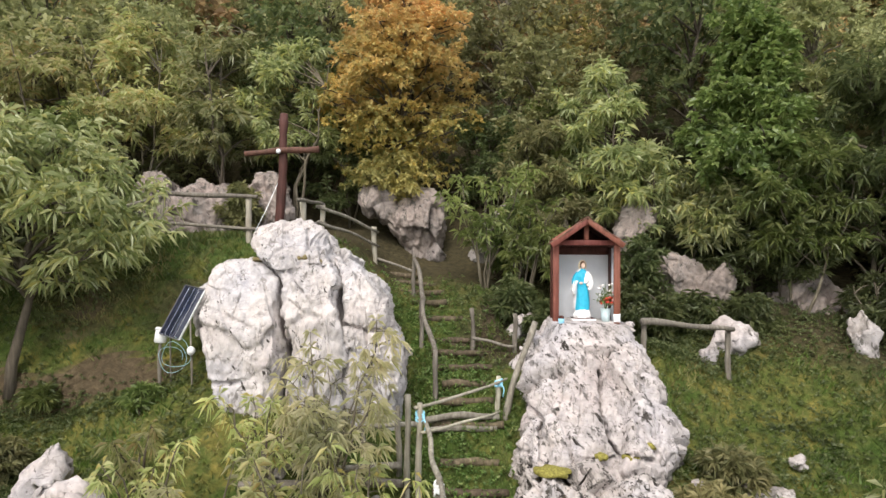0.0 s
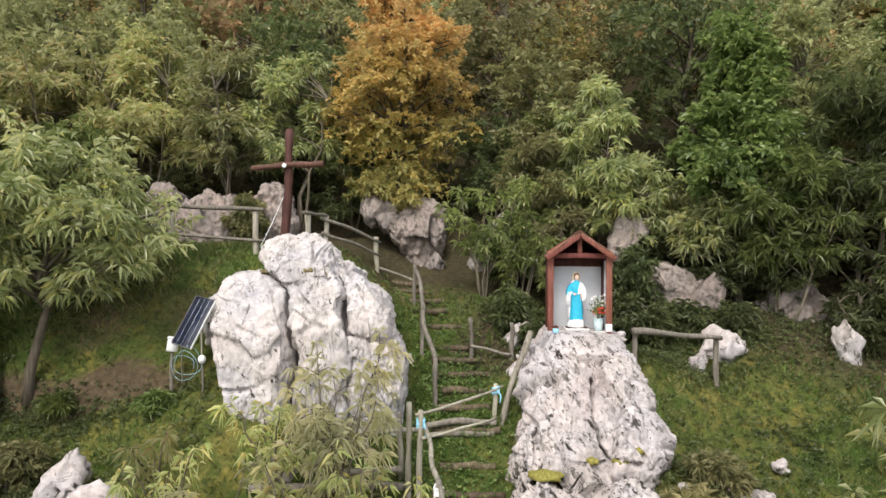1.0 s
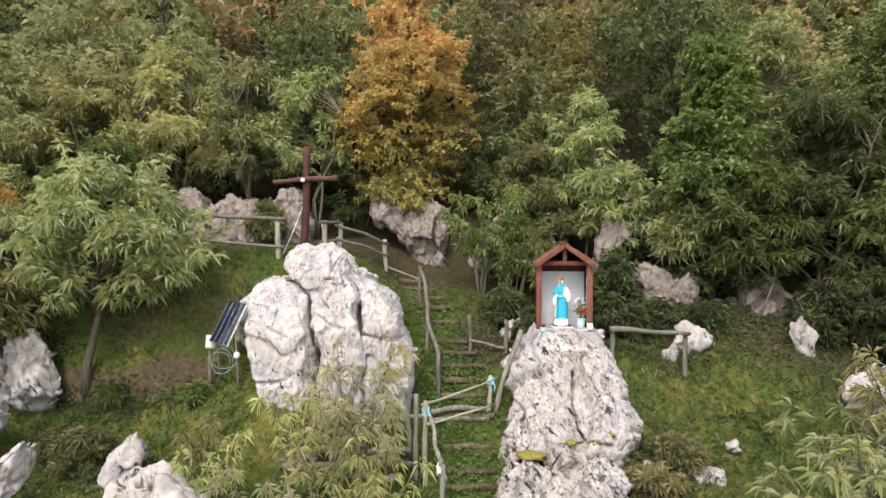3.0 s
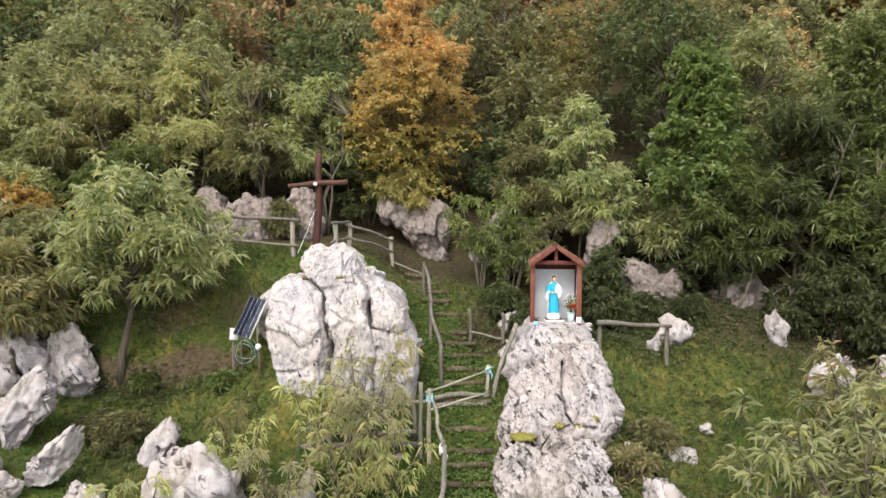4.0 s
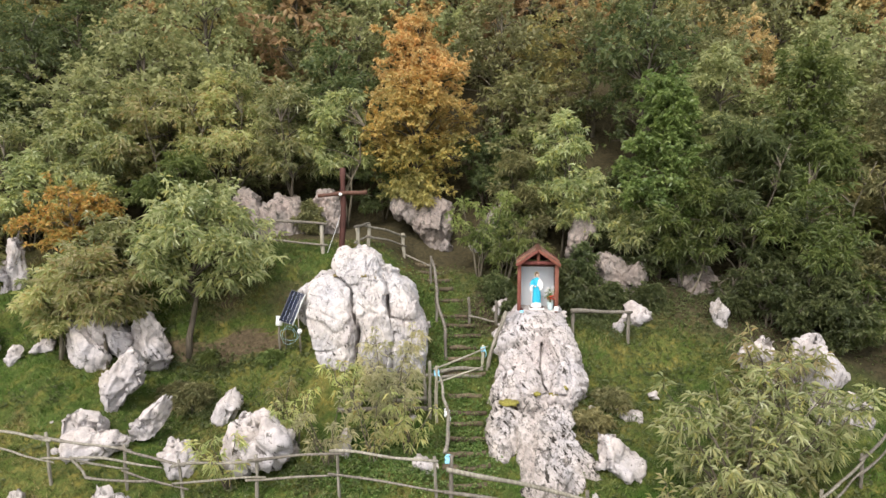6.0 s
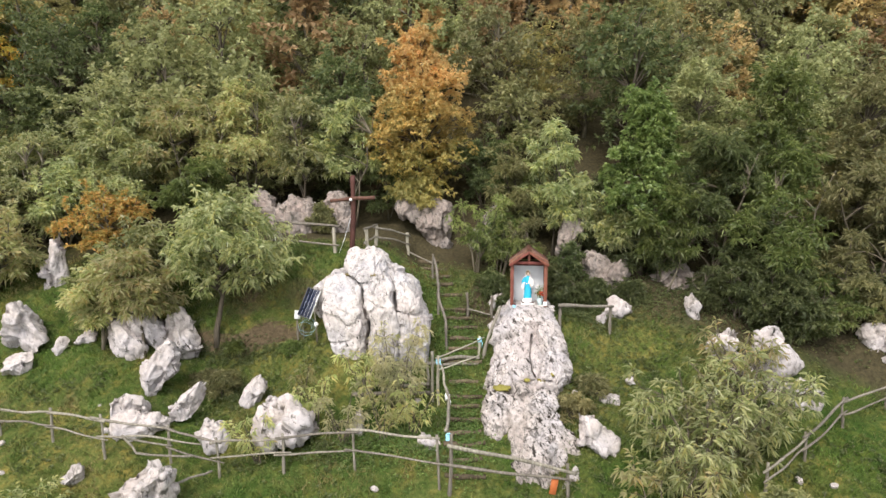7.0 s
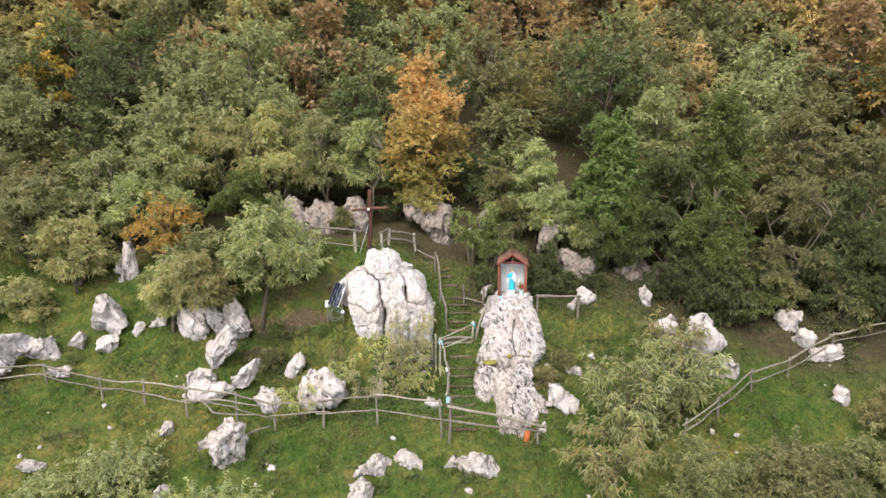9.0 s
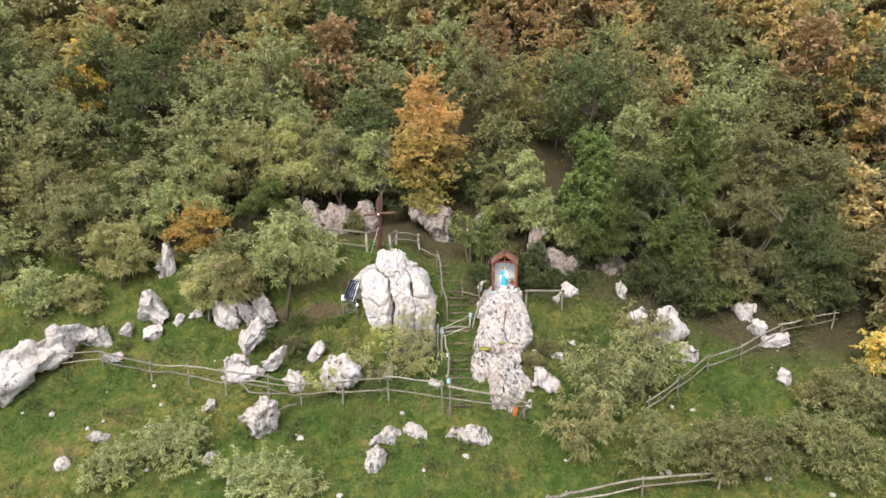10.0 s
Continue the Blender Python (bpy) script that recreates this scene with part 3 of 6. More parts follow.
def boulder(x, y, sx, sy, sz, seed, label="pale grey limestone rock set in the grass", sub=4, sink=0.3, lean=0.0, spin=0.0, mat=None, base=None, name="rock"):
    """A broken limestone rock: a ball cut flat on many sides and weathered. Sizes are full widths."""
    rng = np.random.default_rng(seed)
    v, f = ICO[sub]
    v = v.copy()
    for _ in range(17):
        d = rng.normal(0, 1, 3)
        d /= np.linalg.norm(d)
        h = rng.uniform(0.34, 0.80)
        over = np.maximum(v @ d - h, 0)
        v -= over[:, None] * d * 0.98
    for i in range(len(v)):
        q = Vector((v[i, 0] * 1.9 + seed, v[i, 1] * 1.9, seed * 0.37))
        v[i, 2] *= 1 + 0.32 * noise.fractal(q, 0.9, 2.0, 3) * max(0.0, v[i, 2])
    v *= np.array([sx, sy, sz]) / 2 / np.abs(v).max(0)
    a = np.array(pose(0, 0, 0, 0, lean, spin).to_3x3())
    v = v @ a.T
    k = (sx * sy * sz) ** (1 / 3)
    v = weather(v, normals(v, f), seed, 0.06 * k, 0.06 * k, 0.032 * k, 1.8 / k, 0.6, 0.03 * k, 0.12 * k, 0.012 * k)
    ob = new(name, mesh_of(name, v, f, mat or ROCK))
    ob.location = (x, y, (gz(x, y) if base is None else base) + sz * (0.5 - sink))
    return tagged(ob, label, "rock", "limestone outcrops on the slope")


great = thing("great_rock", (-2.4, 12.3, 1.6), "great pale limestone rock split by deep vertical clefts, below the cross", "rock")
LEFT = [(1.3, -3.3, -2.8, 11.3, 13.6), (2.0, -3.5, -2.72, 11.0, 13.6), (2.35, -3.72, -2.68, 10.9, 13.6), (2.7, -3.86, -2.66, 11.0, 13.6), (3.0, -3.98, -2.66, 10.98, 13.6), (3.4, -4.05, -2.68, 11.02, 13.6), (3.8, -4.08, -2.74, 11.12, 13.6),
        (4.15, -4.1, -2.80, 11.3, 13.6), (4.4, -4.1, -2.88, 11.5, 13.5), (4.56, -4.05, -3.0, 11.68, 13.4), (4.68, -3.98, -3.15, 11.85, 13.3), (4.76, -3.8, -3.35, 12.1, 13.1)]
MIDDLE = [(1.3, -2.56, -1.6, 11.3, 13.6), (2.4, -2.54, -1.55, 11.1, 13.6), (3.3, -2.55, -1.6, 11.05, 13.6), (3.9, -2.62, -1.72, 11.15, 13.6), (4.2, -2.67, -1.76, 11.3, 13.6), (4.42, -2.76, -1.82, 11.45, 13.6),
          (4.56, -2.96, -1.90, 11.5, 13.6), (4.70, -3.18, -1.96, 11.56, 13.7), (4.84, -3.38, -2.02, 11.62, 13.7), (5.0, -3.44, -2.10, 11.72, 13.7), (5.18, -3.43, -2.2, 11.88, 13.7), (5.34, -3.35, -2.36, 12.08, 13.5), (5.44, -3.15, -2.6, 12.35, 13.2)]
RIGHT = [(1.3, -1.7, -0.58, 11.4, 13.6), (2.0, -1.7, -0.62, 11.2, 13.6), (2.5, -1.68, -0.65, 11.15, 13.6), (3.0, -1.66, -0.68, 11.2, 13.6), (3.28, -1.64, -0.74, 11.25, 13.6), (3.5, -1.62, -0.95, 11.25, 13.6), (3.85, -1.62, -0.95, 11.3, 13.6),
         (4.1, -1.66, -1.02, 11.4, 13.6), (4.3, -1.72, -1.16, 11.52, 13.5), (4.46, -1.78, -1.34, 11.65, 13.4), (4.6, -1.86, -1.54, 11.8, 13.3), (4.74, -1.95, -1.72, 12.0, 13.2), (4.84, -2.02, -1.85, 12.3, 13.0)]
BEHIND = [(1.4, -4.5, -3.2, 12.7, 14.3), (2.2, -4.6, -3.2, 12.6, 14.3), (3.0, -4.7, -3.2, 12.55, 14.3), (3.7, -4.72, -3.2, 12.5, 14.2), (4.05, -4.6, -3.3, 12.5, 14.0), (4.3, -4.4, -3.4, 12.55, 13.8), (4.42, -4.2, -3.5, 12.7, 13.6)]
CRACKS = {4: [], 3: [([(-4.3, 4.0), (-3.7, 3.84), (-3.2, 3.62), (-2.9, 3.5)], 0.05, 0.02), ([(-4.3, 2.8), (-3.7, 2.66), (-3.2, 2.7), (-2.75, 2.95)], 0.10, 0.04), ([(-4.1, 4.3), (-3.6, 4.2), (-3.1, 4.32)], 0.06, 0.016), ([(-3.5, 4.7), (-3.38, 4.2), (-3.45, 3.8)], 0.06, 0.014)],
          7: [([(-2.95, 4.5), (-2.6, 4.52), (-2.42, 4.66), (-2.0, 4.62)], 0.14, 0.022), ([(-2.42, 4.66), (-2.34, 4.95), (-2.42, 5.3)], 0.14, 0.02), ([(-2.34, 4.95), (-2.2, 5.2)], 0.1, 0.018), ([(-2.6, 4.52), (-2.5, 4.35), (-2.3, 4.15)], 0.08, 0.018), ([(-2.6, 4.1), (-2.3, 3.85), (-1.95, 3.75)], 0.07, 0.016)],
          9: [([(-1.7, 3.66), (-1.3, 3.55), (-0.9, 3.5)], 0.12, 0.028), ([(-1.5, 4.5), (-1.3, 4.1), (-1.2, 3.6)], 0.06, 0.016), ([(-1.25, 3.5), (-1.15, 3.0), (-1.2, 2.3)], 0.11, 0.022), ([(-1.1, 2.9), (-0.85, 2.75), (-0.6, 2.8)], 0.11, 0.022), ([(-1.1, 2.4), (-0.8, 2.3), (-0.55, 2.35)], 0.09, 0.02)]}
for rows, sd, mm in ((LEFT, 3, 130), (MIDDLE, 7, 150), (RIGHT, 9, 130), (BEHIND, 4, 90)):
    part("rock_block", shift(lobe(rows, n=250, m=mm, seed=sd, power=8.0, big=0.07, crack=0.035, fine=0.045 if sd == 3 else 0.07, scale=0.85, flute=0.012, facet=0.09 if sd == 3 else 0.12, ledge=0.03 if sd == 3 else 0.0, clefts=CRACKS[sd]), (2.4, -12.3, -1.6)), ROCK_GREAT, great)

shrine_rock = thing("shrine_rock", (2.6, 10.5, 0.6), "tall fissured limestone rock with dark pits, carrying the shrine", "rock")
for rows, nn, mm, sd, fl, cl in [
    ([(-0.2, 1.35, 3.4, 9.5, 12.8), (0.8, 1.35, 3.45, 9.7, 12.9), (1.4, 1.32, 3.6, 9.8, 13.0), (1.9, 1.36, 3.85, 9.9, 13.1), (2.3, 1.45, 3.8, 10.3, 13.2), (2.7, 1.6, 3.7, 10.7, 13.2),
      (3.1, 1.86, 3.62, 11.15, 13.3), (3.45, 2.02, 3.54, 11.5, 13.3), (3.62, 2.08, 3.44, 11.62, 13.2)], 320, 160, 11, 0.05, [
         ([(2.72, 3.0), (2.66, 2.75), (2.6, 2.45), (2.64, 2.1), (2.76, 1.86)], 0.5, 0.026), ([(2.95, 2.75), (3.0, 2.5), (3.14, 2.2), (3.3, 1.88)], 0.12, 0.024),
         ([(1.9, 1.92), (2.3, 1.8), (2.76, 1.86), (3.2, 1.78)], 0.14, 0.03), ([(1.36, 2.4), (1.66, 2.25), (1.62, 1.65)], 0.22, 0.05), ([(2.2, 3.1), (2.3, 2.7), (2.2, 2.3)], 0.08, 0.02), ([(3.2, 3.0), (3.35, 2.6), (3.6, 2.3)], 0.07, 0.02)]),
    ([(-0.5, 1.05, 2.5, 8.0, 10.6), (0.3, 1.0, 2.45, 8.2, 10.7), (1.0, 1.05, 2.4, 8.7, 10.7), (1.4, 1.15, 2.35, 9.1, 10.7), (1.72, 1.3, 2.2, 9.4, 10.7)], 180, 100, 14, 0.05, []),
    ([(-0.9, 1.7, 3.9, 6.95, 10.2), (0.0, 1.75, 3.75, 7.25, 10.3), (0.6, 1.85, 3.6, 7.7, 10.3), (1.0, 1.95, 3.4, 8.3, 10.5), (1.35, 2.05, 3.25, 8.9, 10.7), (1.62, 2.2, 3.0, 9.5, 10.8)], 240, 130, 17, 0.07, [([(2.6, 1.5), (2.75, 0.9), (2.6, 0.2)], 0.16, 0.03), ([(1.95, 1.1), (2.4, 0.95), (2.9, 1.05), (3.3, 0.95)], 0.2, 0.035), ([(3.0, 0.9), (3.1, 0.3), (3.05, -0.3)], 0.1, 0.025)])]:
    part("outcrop", shift(lobe(rows, n=nn, m=mm, seed=sd, power=4.0, big=0.09, crack=0.12, fine=0.07, scale=0.95, flute=fl * 0.7, facet=0.24, clefts=cl, calm=3.3), (-2.6, -10.5, -0.6)), ROCK_PITTED if sd == 11 else ROCK_NIBBLED, shrine_rock)

def moss_cushion(centre, size, owner, label, mat=MOSS):
    """A low uneven cushion of moss, sunk into the rock."""
    m = ICO[3][0] * size
    m = m * (1 + 0.16 * np.sin(7 * m[:, :1] / size[0] + 3 * m[:, 1:2] / size[1]) + 0.09 * np.sin(40 * m[:, :1] + 23 * m[:, 1:2] + 31 * m[:, 2:]))
    part("moss_cushion", shift((m, ICO[3][1]), np.array(centre) - np.array(owner.location)), mat, owner, label)


moss_cushion((1.66, 9.62, 1.74), (0.27, 0.22, 0.06), shrine_rock, "yellow-green cushion of moss")
for c_, s_ in (((2.45, 10.0, 1.84), (0.10, 0.12, 0.05)), ((2.9, 10.02, 1.83), (0.13, 0.12, 0.05)), ((3.25, 10.2, 1.95), (0.09, 0.12, 0.06))):
    moss_cushion(c_, s_, shrine_rock, "dull green moss in a crevice")
for c_, s_ in (((-2.42, 11.72, 4.76), (0.13, 0.12, 0.06)), ((-2.12, 11.76, 4.68), (0.07, 0.1, 0.06)), ((-3.28, 12.0, 4.72), (0.12, 0.18, 0.05))):
    moss_cushion(c_, s_, great, "brownish moss in a hollow of the rock", MOSS_BROWN)

SMALL = [  # x, y, width, depth, height, seed, lean, spin
    (-7.95, 9.3, 0.75, 0.65, 2.3, 21, 40, 0), (-9.05, 8.6, 2.0, 1.1, 1.15, 22, -14, 20), (-9.7, 9.2, 1.3, 0.9, 1.1, 121, -20, 20), (-9.2, 10.5, 1.1, 0.9, 2.6, 23, 32, 0),
    (-6.1, 10.3, 0.6, 0.5, 2.0, 24, 28, 0), (-4.35, 8.5, 2.3, 1.3, 2.0, 25, 5, 10), (-5.0, 8.7, 0.9, 0.8, 1.7, 122, 0, 0), (-6.6, 8.5, 1.2, 0.9, 1.1, 26, -10, 0),
    (-2.55, 8.8, 0.4, 0.4, 1.0, 27, 8, 0), (-0.55, 8.4, 0.8, 0.5, 0.7, 28, 30, 0), (-10.7, 11.6, 1.4, 1.1, 2.3, 29, 0, 0),
    (-9.95, 12.0, 1.3, 1.1, 2.3, 30, -8, 15), (-8.85, 12.0, 1.7, 1.2, 2.5, 130, -10, 10), (-14.5, 12.0, 1.9, 1.3, 2.3, 31, 12, 0), (-14.1, 11.0, 1.1, 0.9, 1.0, 32, 25, 0),
    (-13.1, 11.8, 0.5, 0.4, 0.8, 33, 15, 0), (-12.3, 12.0, 0.7, 0.6, 0.6, 34, 0, 0), (-14.5, 14.0, 1.1, 0.8, 3.3, 35, 14, 0),
    (-19.4, 7.8, 4.9, 2.2, 2.4, 36, -32, 20), (-17.8, 9.4, 3.2, 1.8, 2.3, 37, -25, 25), (-16.5, 10.8, 1.7, 1.2, 1.2, 38, -15, 20), (-15.6, 11.4, 1.0, 0.9, 0.9, 39, -25, 0),
    (-15.3, 9.6, 1.1, 0.8, 0.7, 40, 15, 0), (-7.4, 6.2, 1.8, 1.2, 2.3, 41, 0, 0), (-5.85, 5.8, 0.4, 0.35, 0.4, 42, 0, 0), (-10.0, 7.0, 0.6, 0.5, 0.9, 43, 15, 0),
    (-7.8, 4.3, 1.0, 0.8, 0.9, 44, 0, 0), (-9.2, 4.7, 0.6, 0.5, 0.9, 45, 10, 0), (-14.9, 4.6, 0.8, 0.5, 0.7, 46, 30, 0), (-13.9, 5.8, 1.3, 0.6, 0.6, 47, 20, 25),
    (-2.65, 4.7, 0.9, 0.9, 1.5, 48, 10, 0), (-2.3, 5.7, 1.4, 0.8, 1.0, 49, -15, 0), (-1.15, 5.95, 1.3, 0.7, 0.9, 50, 15, 0), (1.0, 5.9, 2.0, 0.9, 1.0, 51, 0, 0),
    (4.15, 8.3, 1.3, 0.9, 1.1, 52, 10, 0), (4.9, 9.9, 0.8, 0.5, 0.5, 53, 25, 0), (5.8, 10.7, 0.36, 0.3, 0.3, 54, 0, 0), (6.15, 13.4, 1.15, 0.8, 1.1, 55, 30, 0), (5.35, 13.2, 0.4, 0.3, 0.6, 56, 0, 0),
    (8.5, 13.4, 0.6, 0.5, 1.2, 57, 10, 0), (9.9, 10.9, 2.1, 1.3, 2.6, 58, 14, 0), (8.9, 11.6, 1.0, 0.8, 1.4, 59, 0, 0), (10.4, 9.9, 1.5, 0.9, 1.3, 60, 15, 0), (9.1, 10.4, 1.2, 0.9, 1.6, 61, 0, 0),
    (14.5, 11.4, 0.8, 0.9, 1.1, 63, 0, 0), (15.0, 10.8, 1.7, 0.8, 0.8, 63, -28, 0), (14.2, 12.1, 1.1, 0.8, 1.2, 66, 0, 0), (14.6, 8.8, 0.9, 0.7, 0.9, 64, 0, 0),
    (1.68, 13.9, 0.45, 0.4, 0.85, 65, 20, 0),
]
for x, y, sx, sy, sz, seed, lean, spin in SMALL:
    boulder(x, y, sx, sy, sz, seed, sink=0.42 if y < 6.5 and sz < 1.2 else 0.3, lean=lean, spin=spin, sub=5 if sx * sz > 1.3 else 4, mat=ROCK_BLACK if seed in (41, 43, 46, 47, 48, 49, 50, 51, 53, 57) else ROCK_DARK_PITS if seed % 5 == 0 else ROCK,
            label="pitted limestone rock with dark lichen in the grass" if seed % 3 == 0 else "white limestone rock jutting from the grass")
def outcrop(rows, seed, label, nn=200, mm=90):
    """A rock face lofted through rows, with its origin at its foot."""
    o = np.array([(rows[0][1] + rows[0][2]) / 2, (rows[0][3] + rows[0][4]) / 2, rows[0][0]])
    # stone colour already darkened for the shade of the trees above
    ob = part("rock_outcrop", shift(lobe(rows, n=nn, m=mm, seed=seed, power=4.5, big=0.11, crack=0.14, fine=0.07, scale=1.0, flute=0.03, facet=0.24, ledge=0.03), -o), ROCK_SHADED)
    ob.location = o
    return tagged(ob, label, "rock")


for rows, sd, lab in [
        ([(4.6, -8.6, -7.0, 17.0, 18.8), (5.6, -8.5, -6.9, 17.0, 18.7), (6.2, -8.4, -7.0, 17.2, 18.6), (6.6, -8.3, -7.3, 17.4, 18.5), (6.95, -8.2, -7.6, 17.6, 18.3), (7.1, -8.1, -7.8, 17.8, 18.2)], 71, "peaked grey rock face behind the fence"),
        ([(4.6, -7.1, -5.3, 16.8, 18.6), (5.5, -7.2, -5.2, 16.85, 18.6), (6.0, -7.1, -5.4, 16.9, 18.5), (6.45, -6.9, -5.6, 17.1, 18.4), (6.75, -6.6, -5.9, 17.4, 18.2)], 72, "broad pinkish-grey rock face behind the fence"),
        ([(4.6, -5.5, -4.2, 17.0, 18.8), (5.7, -5.4, -4.1, 17.1, 18.7), (6.3, -5.3, -4.2, 17.2, 18.6), (6.8, -5.1, -4.3, 17.4, 18.5), (7.1, -4.9, -4.5, 17.6, 18.3)], 73, "weathered rock behind slender stems, shaded grey")]:
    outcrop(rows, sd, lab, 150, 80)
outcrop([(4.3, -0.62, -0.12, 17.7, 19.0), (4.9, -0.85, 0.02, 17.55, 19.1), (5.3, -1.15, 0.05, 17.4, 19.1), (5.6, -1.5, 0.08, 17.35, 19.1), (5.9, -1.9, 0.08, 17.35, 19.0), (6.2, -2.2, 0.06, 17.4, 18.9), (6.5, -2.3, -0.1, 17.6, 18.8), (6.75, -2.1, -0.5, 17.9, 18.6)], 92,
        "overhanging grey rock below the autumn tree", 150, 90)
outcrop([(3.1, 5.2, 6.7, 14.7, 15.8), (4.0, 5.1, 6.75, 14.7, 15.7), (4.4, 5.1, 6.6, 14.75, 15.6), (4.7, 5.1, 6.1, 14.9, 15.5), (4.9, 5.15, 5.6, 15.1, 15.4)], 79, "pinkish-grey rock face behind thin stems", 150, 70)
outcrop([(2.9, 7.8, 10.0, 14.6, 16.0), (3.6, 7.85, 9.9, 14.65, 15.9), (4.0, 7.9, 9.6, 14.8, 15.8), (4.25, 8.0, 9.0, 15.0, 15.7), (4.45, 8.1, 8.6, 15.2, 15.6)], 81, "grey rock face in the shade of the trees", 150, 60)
outcrop([(3.4, 4.3, 5.3, 15.8, 16.7), (4.8, 4.35, 5.2, 15.8, 16.6), (5.6, 4.45, 5.1, 15.85, 16.4), (6.0, 4.55, 5.0, 15.95, 16.2), (6.2, 4.65, 4.9, 16.0, 16.15)], 78, "narrow grey rock half hidden by leaves", 110, 80)
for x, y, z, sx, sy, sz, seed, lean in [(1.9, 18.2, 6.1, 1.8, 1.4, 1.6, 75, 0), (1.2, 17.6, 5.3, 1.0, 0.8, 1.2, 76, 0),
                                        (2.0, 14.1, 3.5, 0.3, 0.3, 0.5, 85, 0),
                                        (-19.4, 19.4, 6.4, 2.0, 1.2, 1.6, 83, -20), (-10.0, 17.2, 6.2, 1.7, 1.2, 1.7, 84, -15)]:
    boulder(x, y, sx, sy, sz, seed, "weathered limestone outcrop under the trees, shaded grey", 4, lean=lean, mat=ROCK_HALF_SHADED if seed in (75, 76) else ROCK_SHADED, base=z - 0.45 * sz)


pebble = []
for i in range(5):
    v = ICO[2][0] * np.random.default_rng(500 + i).uniform(0.75, 1.1, (len(ICO[2][0]), 1)) * [0.5, 0.4, 0.36]
    pebble.append(mesh_of("stone", v, ICO[2][1], ROCK, False))
rp = np.random.default_rng(510)
for i in range(56):
    x, y = rp.uniform(-19, 16), rp.uniform(3.0, 10.8)
    s = rp.uniform(0.10, 0.30)
    if -0.8 < x < 3.8 and y > 6:
        continue
    ob = new("stone", pebble[i % 5])
    ob.matrix_world = Matrix.Translation((x, y, gz(x, y) + 0.1 * s)) @ pose(0, 0, 0, rp.uniform(-25, 25), rp.uniform(-25, 25), rp.uniform(0, 360)) @ Matrix.Diagonal((s, s, s, 1))
    tagged(ob, "small white limestone chunk lying in the grass", "stone", "loose stones on the slope")


# ---- trees ----
def leaves(centres, out_dir, k, length, width, droop, rng, spread=1.0):
    """Umbrella-like rosettes of k folded pointed leaves round each twig tip."""
    c = np.repeat(centres, k, 0)
    o = np.repeat(out_dir, k, 0)
    m = len(c)
    turn = np.repeat(rng.uniform(0, 6.283, len(centres)), k) + np.tile(np.arange(k), len(centres)) * 6.283 / k + rng.normal(0, 0.3, m)
    d = np.stack([np.cos(turn), np.sin(turn), np.zeros(m)], -1) * 0.75 * spread + rng.normal(0, 0.5, (m, 3)) * spread + 0.5 * o
    d[:, 2] -= droop * rng.uniform(-0.1, 0.8, m)
    d /= np.linalg.norm(d, axis=1)[:, None]
    L = length * rng.uniform(0.6, 1.25, m)[:, None]
    W = width * rng.uniform(0.7, 1.2, m)[:, None]
    side = np.cross(d, rng.normal(0, 0.45, (m, 3)) + [0, 0, 1.0])
    side /= np.linalg.norm(side, axis=1)[:, None] + 1e-9
    up = np.cross(side, d)
    base = c + d * L * 0.08
    mid = c + d * L * 0.5
    tip = c + d * L
    tip[:, 2] -= 0.26 * L[:, 0] * (0.4 + droop)
    v = np.stack([base, mid + side * W / 2 + up * W * 0.18, tip, mid - side * W / 2 + up * W * 0.18], 1).reshape(-1, 3)
    i = np.arange(m)[:, None] * 4
    f = np.concatenate([i + [[0, 1, 2]], i + [[0, 2, 3]]], 0)
    return v, f


def crown_points(rng, n, height, base, radius, cone, lumps):
    """Twig tips of an uneven crown: points on the outer parts of many lumps. Also gives the lumps."""
    hs = rng.uniform(0.0, 1.0, lumps) ** 0.85
    prof = np.where(cone, (1.02 - hs) ** 0.65, np.sin(np.pi * (0.16 + 0.76 * hs)))
    rr = radius * prof * np.sqrt(rng.uniform(0.05, 1, lumps)) * 0.8
    az = rng.uniform(0, 2 * np.pi, lumps)
    lc = np.stack([rr * np.cos(az), rr * np.sin(az), base + (height - base) * (0.06 + 0.86 * hs)], -1)
    lr = radius * rng.uniform(0.14, 0.34, lumps) * (0.6 + 0.4 * prof)
    which = rng.choice(lumps, n, p=lr ** 2 / (lr ** 2).sum())
    d = rng.normal(0, 1, (n, 3))
    d /= np.linalg.norm(d, axis=1)[:, None]
    d[:, 2] = np.where(d[:, 2] < -0.45, -d[:, 2], d[:, 2])
    r = lr[which] * rng.uniform(0.45, 1.0, n) ** 0.5 * np.where(rng.uniform(0, 1, n) < 0.12, rng.uniform(1.0, 1.35, n), 1.0)
    return lc[which] + d * r[:, None] * [1, 1, 0.6], d, lc, lr


